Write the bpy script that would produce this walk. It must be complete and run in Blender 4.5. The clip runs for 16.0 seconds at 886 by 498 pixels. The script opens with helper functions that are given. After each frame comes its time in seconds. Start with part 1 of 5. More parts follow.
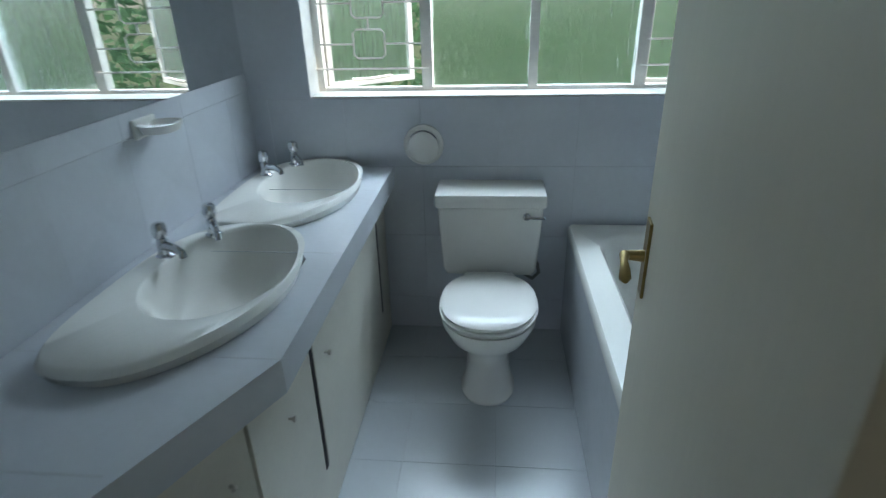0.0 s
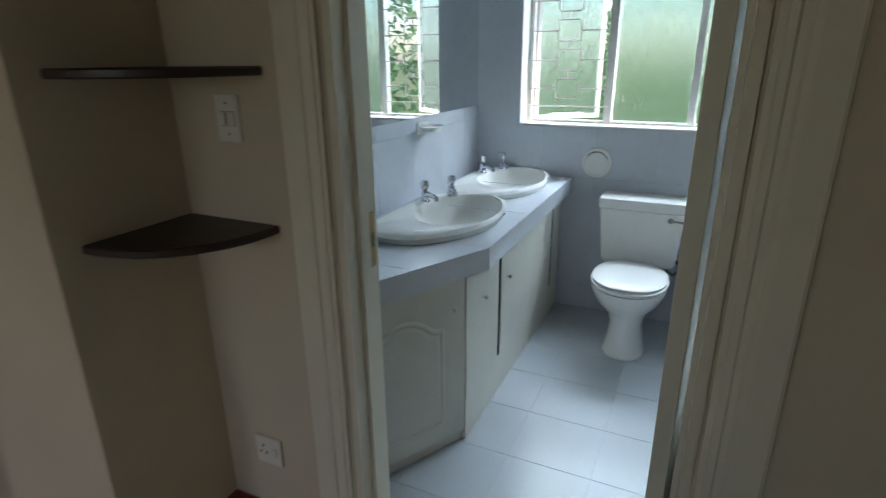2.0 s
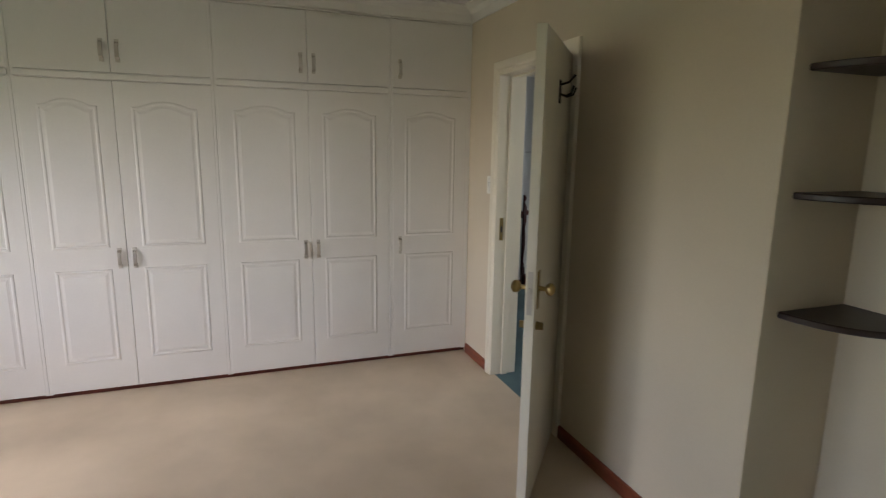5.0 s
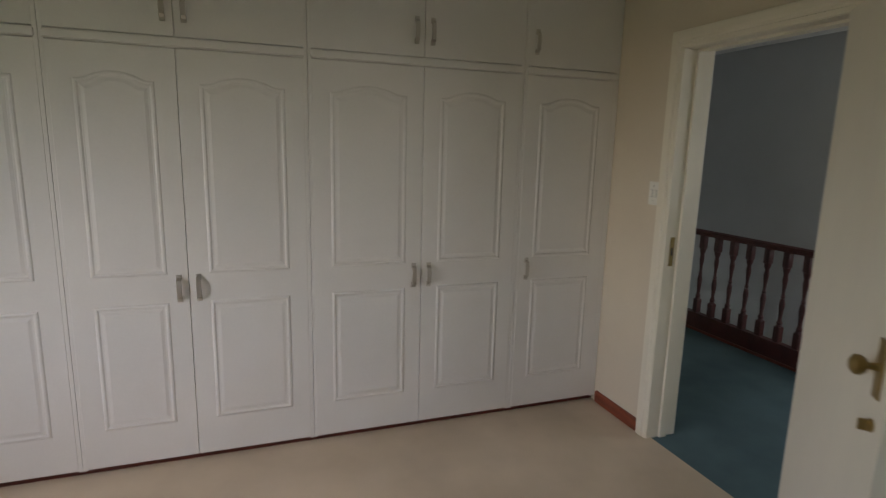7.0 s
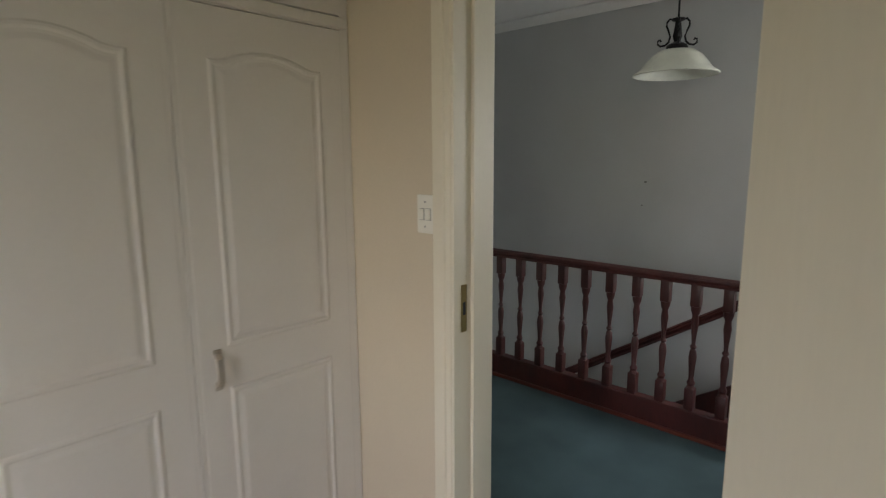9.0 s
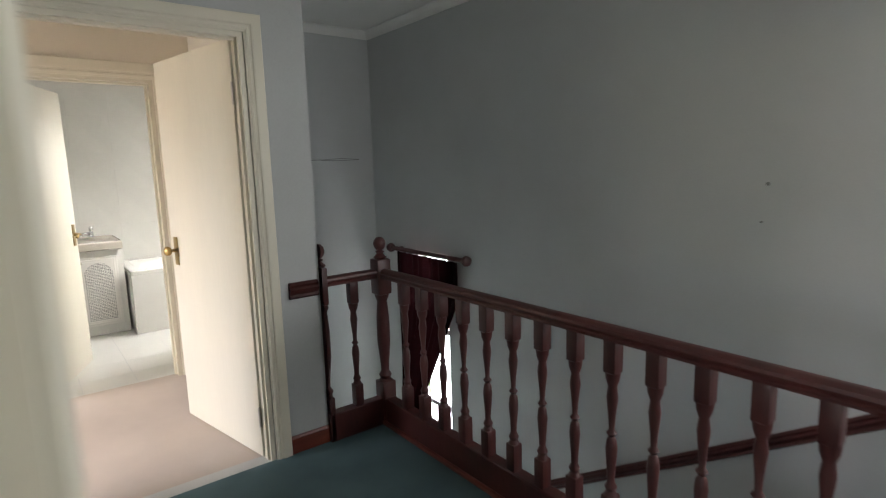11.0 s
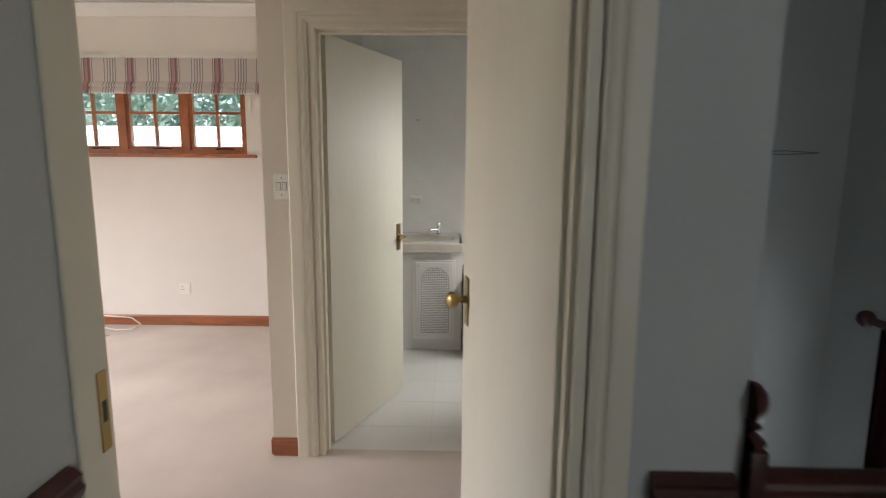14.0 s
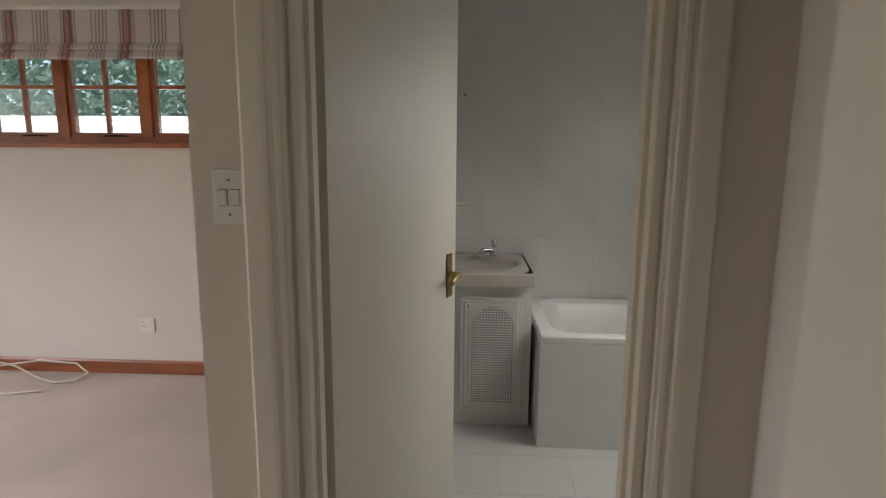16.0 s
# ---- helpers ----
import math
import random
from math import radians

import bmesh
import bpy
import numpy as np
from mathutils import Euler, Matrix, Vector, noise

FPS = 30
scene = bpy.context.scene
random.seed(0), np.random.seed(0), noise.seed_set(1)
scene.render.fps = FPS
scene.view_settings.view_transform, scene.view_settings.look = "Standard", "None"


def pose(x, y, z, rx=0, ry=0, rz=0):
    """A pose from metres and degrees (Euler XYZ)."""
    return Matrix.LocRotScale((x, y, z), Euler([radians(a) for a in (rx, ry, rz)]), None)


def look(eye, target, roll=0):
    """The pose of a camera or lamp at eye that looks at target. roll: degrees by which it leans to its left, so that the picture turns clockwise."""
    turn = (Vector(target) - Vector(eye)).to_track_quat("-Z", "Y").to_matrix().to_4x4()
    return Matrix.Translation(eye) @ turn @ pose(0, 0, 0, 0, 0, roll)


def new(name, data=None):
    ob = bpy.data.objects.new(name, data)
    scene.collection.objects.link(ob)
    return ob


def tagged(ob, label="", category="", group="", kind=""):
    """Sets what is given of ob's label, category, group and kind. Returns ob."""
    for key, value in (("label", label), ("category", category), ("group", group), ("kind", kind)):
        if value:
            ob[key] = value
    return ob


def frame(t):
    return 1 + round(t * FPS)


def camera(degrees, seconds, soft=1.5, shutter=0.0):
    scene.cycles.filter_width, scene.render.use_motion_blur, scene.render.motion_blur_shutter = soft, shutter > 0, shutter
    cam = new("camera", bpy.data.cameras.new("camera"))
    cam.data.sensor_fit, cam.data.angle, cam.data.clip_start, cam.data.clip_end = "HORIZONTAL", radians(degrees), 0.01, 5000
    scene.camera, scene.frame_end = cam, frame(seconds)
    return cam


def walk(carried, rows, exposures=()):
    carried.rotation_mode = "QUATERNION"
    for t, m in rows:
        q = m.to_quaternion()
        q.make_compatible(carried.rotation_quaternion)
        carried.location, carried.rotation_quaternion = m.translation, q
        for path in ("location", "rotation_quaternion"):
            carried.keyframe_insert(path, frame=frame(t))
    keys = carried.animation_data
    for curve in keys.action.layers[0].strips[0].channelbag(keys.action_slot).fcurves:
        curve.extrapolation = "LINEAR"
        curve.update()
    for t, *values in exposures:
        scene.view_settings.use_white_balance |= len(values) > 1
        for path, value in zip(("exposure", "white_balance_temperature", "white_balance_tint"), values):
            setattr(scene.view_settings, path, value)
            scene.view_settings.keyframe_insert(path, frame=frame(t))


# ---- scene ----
cam = camera(77.9, 16.0, soft=1.15, shutter=0.5)
PATH = [
    (0, 0.256, 1.26, 1.467, 5.68, -25.08, -1.55),
    (0.5, 0.305, 1.045, 1.48, 10.67, -22.74, -1.39),
    (1, 0.341, 0.806, 1.456, 15.02, -20.71, -1.24),
    (1.5, 0.394, 0.57, 1.456, 19.19, -20.01, -1.11),
    (2, 0.484, 0.362, 1.453, 25.27, -19.18, -0.56),
    (2.5, 0.564, 0.197, 1.482, 33, -17.95, -0.56),
    (3, 0.57, 0.002, 1.539, 39.54, -15.69, 0.32),
    (3.5, 0.591, -0.156, 1.543, 47.02, -12.88, 0.3),
    (4, 0.588, -0.278, 1.54, 54.88, -11.48, 0.56),
    (4.5, 0.558, -0.4, 1.543, 62.12, -10.52, 0.84),
    (5, 0.459, -0.544, 1.565, 69.83, -10.55, 0.9),
    (7.5, -0.938, -0.989, 1.515, 69.93, -10.47, 1.56),
    (8, -1.239, -0.748, 1.506, 59.87, -10.28, 0.78),
    (8.5, -1.535, -0.496, 1.492, 49.77, -9.66, 0.22),
    (9, -1.732, -0.172, 1.488, 43.21, -9.37, -0.37),
    (10.2, -2.15, 0.67, 1.452, 46.6, -8.9, -1.2),
    (11.5, -2.567, 1.499, 1.419, 59.22, -8.44, -1.58),
    (12, -2.776, 1.686, 1.403, 69.00, -8.06, -0.98),
    (12.5, -3.072, 1.788, 1.399, 77.76, -8.59, -0.26),
    (13, -3.372, 1.871, 1.397, 84.24, -8.99, 0.24),
    (13.5, -3.670, 1.908, 1.430, 88.45, -8.90, 0.60),
    (14, -4.006, 1.851, 1.440, 90.98, -9.00, 0.45),
    (14.5, -4.341, 1.793, 1.429, 92.27, -9.04, 0.59),
    (15, -4.682, 1.732, 1.435, 93.08, -9.07, 0.54),
    (15.5, -5.010, 1.640, 1.434, 93.15, -9.15, 0.53),
    (16, -5.322, 1.602, 1.414, 92.89, -9.40, 0.45),
]
EXPO = [(0, 0.42, 6400, 11), (1.5, 0.7, 6400, 13), (2.5, 1.2, 6500, 15), (3.5, 1.45, 6500, 14), (4, 1.75, 6450, 13), (5, 2.05, 6350, 13), (7.5, 1.35, 6450, 12), (9, 1.95, 6500, 12), (11.5, 2.4, 6350, 11), (12, 2.2, 6350, 11), (13, 1.85, 6350, 11), (14, 1.4, 6250, 11), (15, 0.7, 6300, 12), (16, 0.5, 6300, 12)]
walk(cam, [(t, pose(x, y, z, 90 + pitch, 0, yaw) @ pose(0, 0, 0, 0, 0, roll)) for t, x, y, z, yaw, pitch, roll in PATH], EXPO)

# ---- light ----
world = bpy.data.worlds.new("sky")
scene.world = world
world.use_nodes = True
wn = world.node_tree.nodes
sky = wn.new("ShaderNodeTexSky")
sky.sky_type, sky.sun_disc = "NISHITA", False
sky.sun_elevation, sky.sun_rotation = radians(48), radians(150)
wn["Background"].inputs["Strength"].default_value = 0.15
world.node_tree.links.new(sky.outputs["Color"], wn["Background"].inputs["Color"])


def lamp(name, kind, m, energy, color=(1, 1, 1), size=1.0, size_y=1.0):
    data = bpy.data.lights.new(name, kind)
    data.energy, data.color = energy, color
    if kind == "AREA":
        data.shape, data.size, data.size_y = "RECTANGLE", size, size_y
    else:
        data.angle = radians(0.6)
    ob = new(name, data)
    ob.matrix_world = m
    return ob


lamp("sun", "SUN", look((8, 1.2, 8), (0, 0, 0)), 5.0, (1.0, 0.95, 0.86))
# added lamps for daylight: windows behind the walk, the sky above the window heads
for x, aim, power, spread in ((-2.0, (-2.9, 0.2, -0.55), 3.2, 76), (-0.45, (-1.0, 1.0, -0.40), 0.27, 46)):
    lamp("bedroom_window_light", "AREA", look((x, -3.42, 1.60), aim), power, (1.0, 0.895, 0.885), 0.62, 0.9).data.spread = radians(spread)
# guest room helper lamp, at an opening added in the unseen south wall
lamp("guest_fill_light", "AREA", look((-6.2, -3.15, 1.80), (-6.4, -0.6, -1.1)), 34, (1.0, 0.945, 0.955), 2.0, 1.0).data.spread = radians(98)
# helper lamp out of view to brighten the landing; no window is known here
lamp("landing_fill_light", "AREA", look((-1.5, 3.96, 1.5), (-4.6, 2.0, 0.3)), 8.2, (1.0, 0.98, 0.96), 0.8, 1.1)
lamp("bathroom_sky_light", "AREA", look((0.4, 4.15, 2.35), (0.35, 2.4, 0.7)), 64, (0.69, 0.85, 1.0), 2.2, 0.7)
lamp("stair_sky_light", "AREA", look((-6.25, 4.34, -0.40), (-6.25, 3.2, -0.40)), 24, (0.95, 0.98, 1.0), 0.9, 2.5)
# helper lamp hung inside the small bathroom, which has no window opening
lamp("ensuite_fill_light", "AREA", look((-7.60, 2.88, 1.55), (-7.1, 1.5, 0.1)), 6.8, (1.0, 0.97, 0.93), 0.6, 0.7).data.spread = radians(135)

# ---- materials ----
def mat(name, color, rough=0.6, vary=0.06, scale=3.0, grain=60.0, bump=0.1, metal=0.0, spec=0.5, stretch=(1, 1, 1), coat=0.0, depth=0.004, island=0.0):
    """Paint, plaster, ceramic, wood or cloth: large stains and fine grain in the colour, and a fine relief."""
    m = bpy.data.materials.new(name)
    m.use_nodes = True
    nt = m.node_tree
    b = nt.nodes["Principled BSDF"]
    b.inputs["Roughness"].default_value, b.inputs["Metallic"].default_value = rough, metal
    b.inputs["Specular IOR Level"].default_value = spec
    b.inputs["Coat Weight"].default_value = coat
    co = nt.nodes.new("ShaderNodeTexCoord")
    mp = nt.nodes.new("ShaderNodeMapping")
    mp.inputs["Scale"].default_value = stretch
    nt.links.new(co.outputs["Object"], mp.inputs["Vector"])
    big, fine = nt.nodes.new("ShaderNodeTexNoise"), nt.nodes.new("ShaderNodeTexNoise")
    big.inputs["Scale"].default_value, big.inputs["Detail"].default_value = scale, 5
    fine.inputs["Scale"].default_value, fine.inputs["Detail"].default_value = grain, 3
    nt.links.new(mp.outputs["Vector"], big.inputs["Vector"])
    nt.links.new(mp.outputs["Vector"], fine.inputs["Vector"])
    mix = nt.nodes.new("ShaderNodeMath")
    mix.operation = "MULTIPLY_ADD"
    nt.links.new(fine.outputs["Fac"], mix.inputs[0])
    mix.inputs[1].default_value = 0.35
    nt.links.new(big.outputs["Fac"], mix.inputs[2])
    last = mix.outputs[0]
    if island:
        info = nt.nodes.new("ShaderNodeObjectInfo")
        add = nt.nodes.new("ShaderNodeMath")
        add.operation = "MULTIPLY_ADD"
        nt.links.new(info.outputs["Random"], add.inputs[0])
        add.inputs[1].default_value = island
        nt.links.new(last, add.inputs[2])
        last = add.outputs[0]
    ramp = nt.nodes.new("ShaderNodeValToRGB")
    lo, hi = [c * (1 - vary) for c in color], [min(1, c * (1 + vary)) for c in color]
    ramp.color_ramp.elements[0].position, ramp.color_ramp.elements[1].position = 0.45, 0.9
    ramp.color_ramp.elements[0].color, ramp.color_ramp.elements[1].color = (*lo, 1), (*hi, 1)
    nt.links.new(last, ramp.inputs["Fac"])
    nt.links.new(ramp.outputs["Color"], b.inputs["Base Color"])
    if bump:
        bp = nt.nodes.new("ShaderNodeBump")
        bp.inputs["Strength"].default_value, bp.inputs["Distance"].default_value = bump, depth
        nt.links.new(mix.outputs[0], bp.inputs["Height"])
        nt.links.new(bp.outputs["Normal"], b.inputs["Normal"])
        rr = nt.nodes.new("ShaderNodeMath")
        rr.operation = "MULTIPLY_ADD"
        nt.links.new(big.outputs["Fac"], rr.inputs[0])
        rr.inputs[1].default_value, rr.inputs[2].default_value = rough * 0.3, rough * 0.85
        nt.links.new(rr.outputs[0], b.inputs["Roughness"])
    return m


def glass(name, color, rough, bump=0.0, scale=30.0, stretch=(1, 1, 1), ior=1.45):
    m = bpy.data.materials.new(name)
    m.use_nodes = True
    nt = m.node_tree
    b = nt.nodes["Principled BSDF"]
    b.inputs["Base Color"].default_value = (*color, 1)
    b.inputs["Roughness"].default_value, b.inputs["Transmission Weight"].default_value, b.inputs["IOR"].default_value = rough, 1, ior
    if bump:
        co, mp, no, bp = (nt.nodes.new(k) for k in ("ShaderNodeTexCoord", "ShaderNodeMapping", "ShaderNodeTexNoise", "ShaderNodeBump"))
        mp.inputs["Scale"].default_value = stretch
        no.inputs["Scale"].default_value, no.inputs["Detail"].default_value = scale, 2
        bp.inputs["Strength"].default_value, bp.inputs["Distance"].default_value = bump, 0.01
        nt.links.new(co.outputs["Object"], mp.inputs["Vector"])
        nt.links.new(mp.outputs["Vector"], no.inputs["Vector"])
        nt.links.new(no.outputs["Fac"], bp.inputs["Height"])
        nt.links.new(bp.outputs["Normal"], b.inputs["Normal"])
    return m


def flat(name, color, rough=0.5, metal=0.0):
    return mat(name, color, rough, 0.04, 8, 90, 0.03, metal)


M_CREAM = mat("cream_wall_paint", (0.64, 0.56, 0.43), 0.7, 0.05, 1.6, 120, 0.25, depth=0.002)
M_CREAM2 = mat("pale_cream_wall_paint", (0.74, 0.695, 0.625), 0.7, 0.04, 1.6, 120, 0.25, depth=0.002)
M_ENTRY = mat("warm_cream_wall_paint", (0.72, 0.655, 0.54), 0.7, 0.04, 1.6, 120, 0.25, depth=0.002)
M_GREY = mat("grey_white_wall_paint", (0.50, 0.51, 0.50), 0.7, 0.07, 1.4, 110, 0.3, depth=0.002)
M_CEIL = mat("white_ceiling_paint", (0.78, 0.77, 0.73), 0.8, 0.03, 2, 90, 0.15)
M_WTILE = mat("pale_glazed_wall_tile", (0.60, 0.63, 0.67), 0.24, 0.05, 4, 40, 0.05, depth=0.001)
M_WTILE2 = mat("white_glazed_wall_tile", (0.74, 0.73, 0.69), 0.25, 0.03, 4, 40, 0.05, depth=0.001)
M_FTILE = mat("pale_grey_floor_tile", (0.52, 0.555, 0.58), 0.28, 0.035, 3, 50, 0.0, island=0.12)
M_FTILE2 = mat("off_white_floor_tile", (0.66, 0.65, 0.61), 0.28, 0.02, 3, 50, 0.0, island=0.12)
M_GROUT = mat("grey_grout", (0.52, 0.54, 0.56), 0.9, 0.15, 9, 150, 0.3)
M_CARPET = mat("beige_carpet", (0.55, 0.46, 0.345), 0.95, 0.18, 1.7, 420, 0.9, spec=0.1, depth=0.006)
M_CARPET2 = mat("pale_beige_carpet", (0.55, 0.475, 0.415), 0.95, 0.16, 1.3, 420, 0.9, spec=0.1, depth=0.006)
M_TEAL = mat("dark_teal_carpet", (0.095, 0.15, 0.165), 0.95, 0.25, 2.2, 420, 0.9, spec=0.1, depth=0.006)
M_DOOR = mat("cream_gloss_door_paint", (0.72, 0.685, 0.575), 0.5, 0.04, 3, 80, 0.12, stretch=(1, 1, 0.15))
M_TRIM = mat("cream_gloss_trim_paint", (0.77, 0.72, 0.59), 0.45, 0.03, 4, 70, 0.05)
M_WARD = mat("white_wardrobe_paint", (0.76, 0.74, 0.70), 0.4, 0.03, 3, 80, 0.08)
M_CUPB = mat("cream_cupboard_paint", (0.66, 0.64, 0.56), 0.4, 0.06, 4, 70, 0.1)
M_SKIRT = mat("varnished_skirting_wood", (0.30, 0.105, 0.045), 0.35, 0.3, 4, 60, 0.15, stretch=(1, 1, 6))
# same wood as M_SKIRT, with the bedroom's dimness put into the colour
M_SKIRT_DIM = mat("dimmed_skirting_wood", (0.20, 0.05, 0.025), 0.35, 0.3, 4, 60, 0.15, stretch=(1, 1, 6))
M_SKIRTD = mat("dark_red_skirting_wood", (0.14, 0.032, 0.02), 0.35, 0.3, 4, 60, 0.15, stretch=(1, 1, 6))
M_MAHOG = mat("mahogany_varnish", (0.060, 0.014, 0.012), 0.44, 0.4, 6, 60, 0.15, stretch=(1, 1, 0.3))
M_TEAK = mat("orange_varnished_window_wood", (0.36, 0.11, 0.035), 0.3, 0.3, 6, 60, 0.15)
M_DARKSH = mat("dark_stained_shelf_wood", (0.035, 0.022, 0.02), 0.4, 0.3, 6, 50, 0.15)
M_CERAM = mat("white_glazed_ceramic", (0.85, 0.845, 0.80), 0.22, 0.02, 3, 40, 0.0, coat=0.12)
M_SEAT = mat("white_toilet_seat_plastic", (0.80, 0.79, 0.76), 0.18, 0.015, 3, 40, 0.0)
M_FAWN = mat("fawn_moulded_marble", (0.60, 0.55, 0.47), 0.22, 0.06, 5, 40, 0.03)
M_CHROME = flat("chrome", (0.62, 0.63, 0.65), 0.12, 1.0)
M_BRASS = flat("tarnished_brass", (0.36, 0.265, 0.11), 0.3, 1.0)
M_STEEL = flat("dull_steel_handle", (0.60, 0.57, 0.52), 0.48, 1.0)
M_IRON = flat("black_iron", (0.02, 0.02, 0.02), 0.5, 0.6)
M_PLAST = flat("white_plastic", (0.80, 0.78, 0.70), 0.35)
M_PLASTD = flat("grey_plastic", (0.20, 0.20, 0.19), 0.4)
# near black in place of the shade in holes, gaps and behind cane
M_RECESS_SHADE = flat("recess_shade", (0.012, 0.012, 0.012), 0.6)
M_WFRAME = mat("white_window_frame_paint", (0.74, 0.72, 0.67), 0.4, 0.1, 12, 90, 0.2)
M_BLACKP = flat("black_plastic", (0.015, 0.015, 0.016), 0.35)
M_CURT = mat("dark_red_curtain_cloth", (0.016, 0.0035, 0.0045), 0.9, 0.2, 8, 300, 0.4, spec=0.1)
M_CABLE = flat("cream_cable", (0.66, 0.60, 0.48), 0.5)
M_LEAF = mat("green_leaves", (0.20, 0.36, 0.18), 0.55, 0.55, 2.5, 20, 0.1)
# veiling glare is put into this colour: paler and bluer than foliage
M_LEAF_GLARE = mat("glare_paled_leaves", (0.32, 0.43, 0.36), 0.55, 0.4, 2.5, 20, 0.1)


def striped(name):
    """Cloth with wide cream, mauve and grey stripes that run down the blind."""
    m = mat(name, (0.66, 0.60, 0.52), 0.9, 0.06, 6, 350, 0.4, spec=0.1)
    nt = m.node_tree
    co = nt.nodes.new("ShaderNodeTexCoord")
    sep = nt.nodes.new("ShaderNodeSeparateXYZ")
    nt.links.new(co.outputs["Object"], sep.inputs[0])
    mul = nt.nodes.new("ShaderNodeMath")
    mul.operation = "MULTIPLY"
    mul.inputs[1].default_value = 1 / 0.36
    nt.links.new(sep.outputs["Y"], mul.inputs[0])
    fr = nt.nodes.new("ShaderNodeMath")
    fr.operation = "FRACT"
    nt.links.new(mul.outputs[0], fr.inputs[0])
    ramp = nt.nodes.new("ShaderNodeValToRGB")
    ramp.color_ramp.interpolation = "CONSTANT"
    cream, mauve, grey, rose = (0.82, 0.77, 0.72, 1), (0.38, 0.21, 0.21, 1), (0.42, 0.38, 0.38, 1), (0.56, 0.39, 0.38, 1)
    e = ramp.color_ramp.elements
    e[0].position, e[0].color = 0.0, cream
    e[1].position, e[1].color = 0.17, grey
    for p, c in ((0.19, cream), (0.24, grey), (0.265, cream), (0.30, grey), (0.325, cream), (0.36, grey), (0.39, cream), (0.42, grey), (0.445, cream), (0.66, grey), (0.68, cream), (0.70, mauve), (0.73, rose), (0.80, mauve), (0.84, rose), (0.87, cream), (0.89, grey), (0.91, cream)):
        k = e.new(p)
        k.color = c
    nt.links.new(fr.outputs[0], ramp.inputs["Fac"])
    nt.links.new(ramp.outputs["Color"], nt.nodes["Principled BSDF"].inputs["Base Color"])
    return m


M_STRIPE = striped("striped_blind_cloth")
for m in (M_LEAF, M_LEAF_GLARE, M_CURT, M_STRIPE):
    nt = m.node_tree
    tr, mixs = nt.nodes.new("ShaderNodeBsdfTranslucent"), nt.nodes.new("ShaderNodeMixShader")
    nt.links.new(nt.nodes["Principled BSDF"].inputs["Base Color"].links[0].from_socket, tr.inputs["Color"])
    nt.links.new(nt.nodes["Principled BSDF"].outputs[0], mixs.inputs[1])
    nt.links.new(tr.outputs[0], mixs.inputs[2])
    mixs.inputs[0].default_value = 0.10 if m is M_CURT else 0.45
    nt.links.new(mixs.outputs[0], nt.nodes["Material Output"].inputs["Surface"])
M_SOIL = mat("grass_and_soil", (0.09, 0.12, 0.045), 0.95, 0.5, 0.8, 30, 0.6)
M_OUTW = mat("outer_plaster", (0.55, 0.52, 0.46), 0.8, 0.08, 1.5, 70, 0.3)
M_ROOF = mat("pale_roof_tile", (0.72, 0.69, 0.66), 0.8, 0.25, 3, 25, 0.5)
M_BRIGHT_SLAB = mat("pale_added_slab", (0.60, 0.58, 0.54), 0.9, 0.15, 1.5, 60, 0.4)
M_BARK = mat("bark", (0.07, 0.05, 0.035), 0.9, 0.4, 8, 50, 0.6)
M_SHADE = mat("frosted_lamp_glass", (0.74, 0.76, 0.66), 0.25, 0.08, 10, 30, 0.05)
M_FROST = glass("ribbed_frosted_glass", (0.86, 0.985, 0.95), 0.19, 1.0, 55, (1.7, 1, 0.13))
M_CLEAR = glass("clear_glass", (0.96, 0.98, 0.97), 0.0)
M_MIRROR = flat("mirror_silver", (0.80, 0.83, 0.84), 0.01, 1.0)
M_MIRROR.node_tree.nodes["Principled BSDF"].inputs["Roughness"].default_value = 0.01
for link in list(M_MIRROR.node_tree.nodes["Principled BSDF"].inputs["Normal"].links) + list(M_MIRROR.node_tree.nodes["Principled BSDF"].inputs["Roughness"].links):
    M_MIRROR.node_tree.links.remove(link)
M_MIRROR.node_tree.nodes["Principled BSDF"].inputs["Roughness"].default_value = 0.01


# ---- mesh tools ----
def box(bm, x0, x1, y0, y1, z0, z1, bevel=0.0):
    vs = [bm.verts.new((x, y, z)) for x in (x0, x1) for y in (y0, y1) for z in (z0, z1)]
    fs = [bm.faces.new([vs[i] for i in q]) for q in ((0, 1, 3, 2), (4, 6, 7, 5), (0, 4, 5, 1), (2, 3, 7, 6), (0, 2, 6, 4), (1, 5, 7, 3))]
    if bevel:
        bmesh.ops.bevel(bm, geom=list({e for f in fs for e in f.edges}), offset=bevel, segments=2, affect="EDGES", profile=0.5)
    return bm


def loft(bm, rings, caps=(True, True), close=True):
    """Joins rings of points, each with as many points, into a skin."""
    rows = [[bm.verts.new(p) for p in r] for r in rings]
    n = len(rows[0])
    for a, b in zip(rows, rows[1:]):
        for i in range(n if close else n - 1):
            bm.faces.new((a[i], a[(i + 1) % n], b[(i + 1) % n], b[i]))
    if caps[0]:
        bm.faces.new(rows[0][::-1])
    if caps[1]:
        bm.faces.new(rows[-1])
    return bm


def lathe(bm, profile, seg=16, at=(0, 0, 0), axis="z"):
    """Turns (radius, height) pairs about an upright axis, or one along x or y."""
    def put(c, s, r, h):
        p = {"z": (r * c, r * s, h), "x": (h, r * c, r * s), "y": (r * c, h, r * s)}[axis]
        return (p[0] + at[0], p[1] + at[1], p[2] + at[2])
    ang = [2 * math.pi * i / seg for i in range(seg)]
    return loft(bm, [[put(math.cos(a), math.sin(a), max(r, 0.0006), h) for a in ang] for r, h in profile])


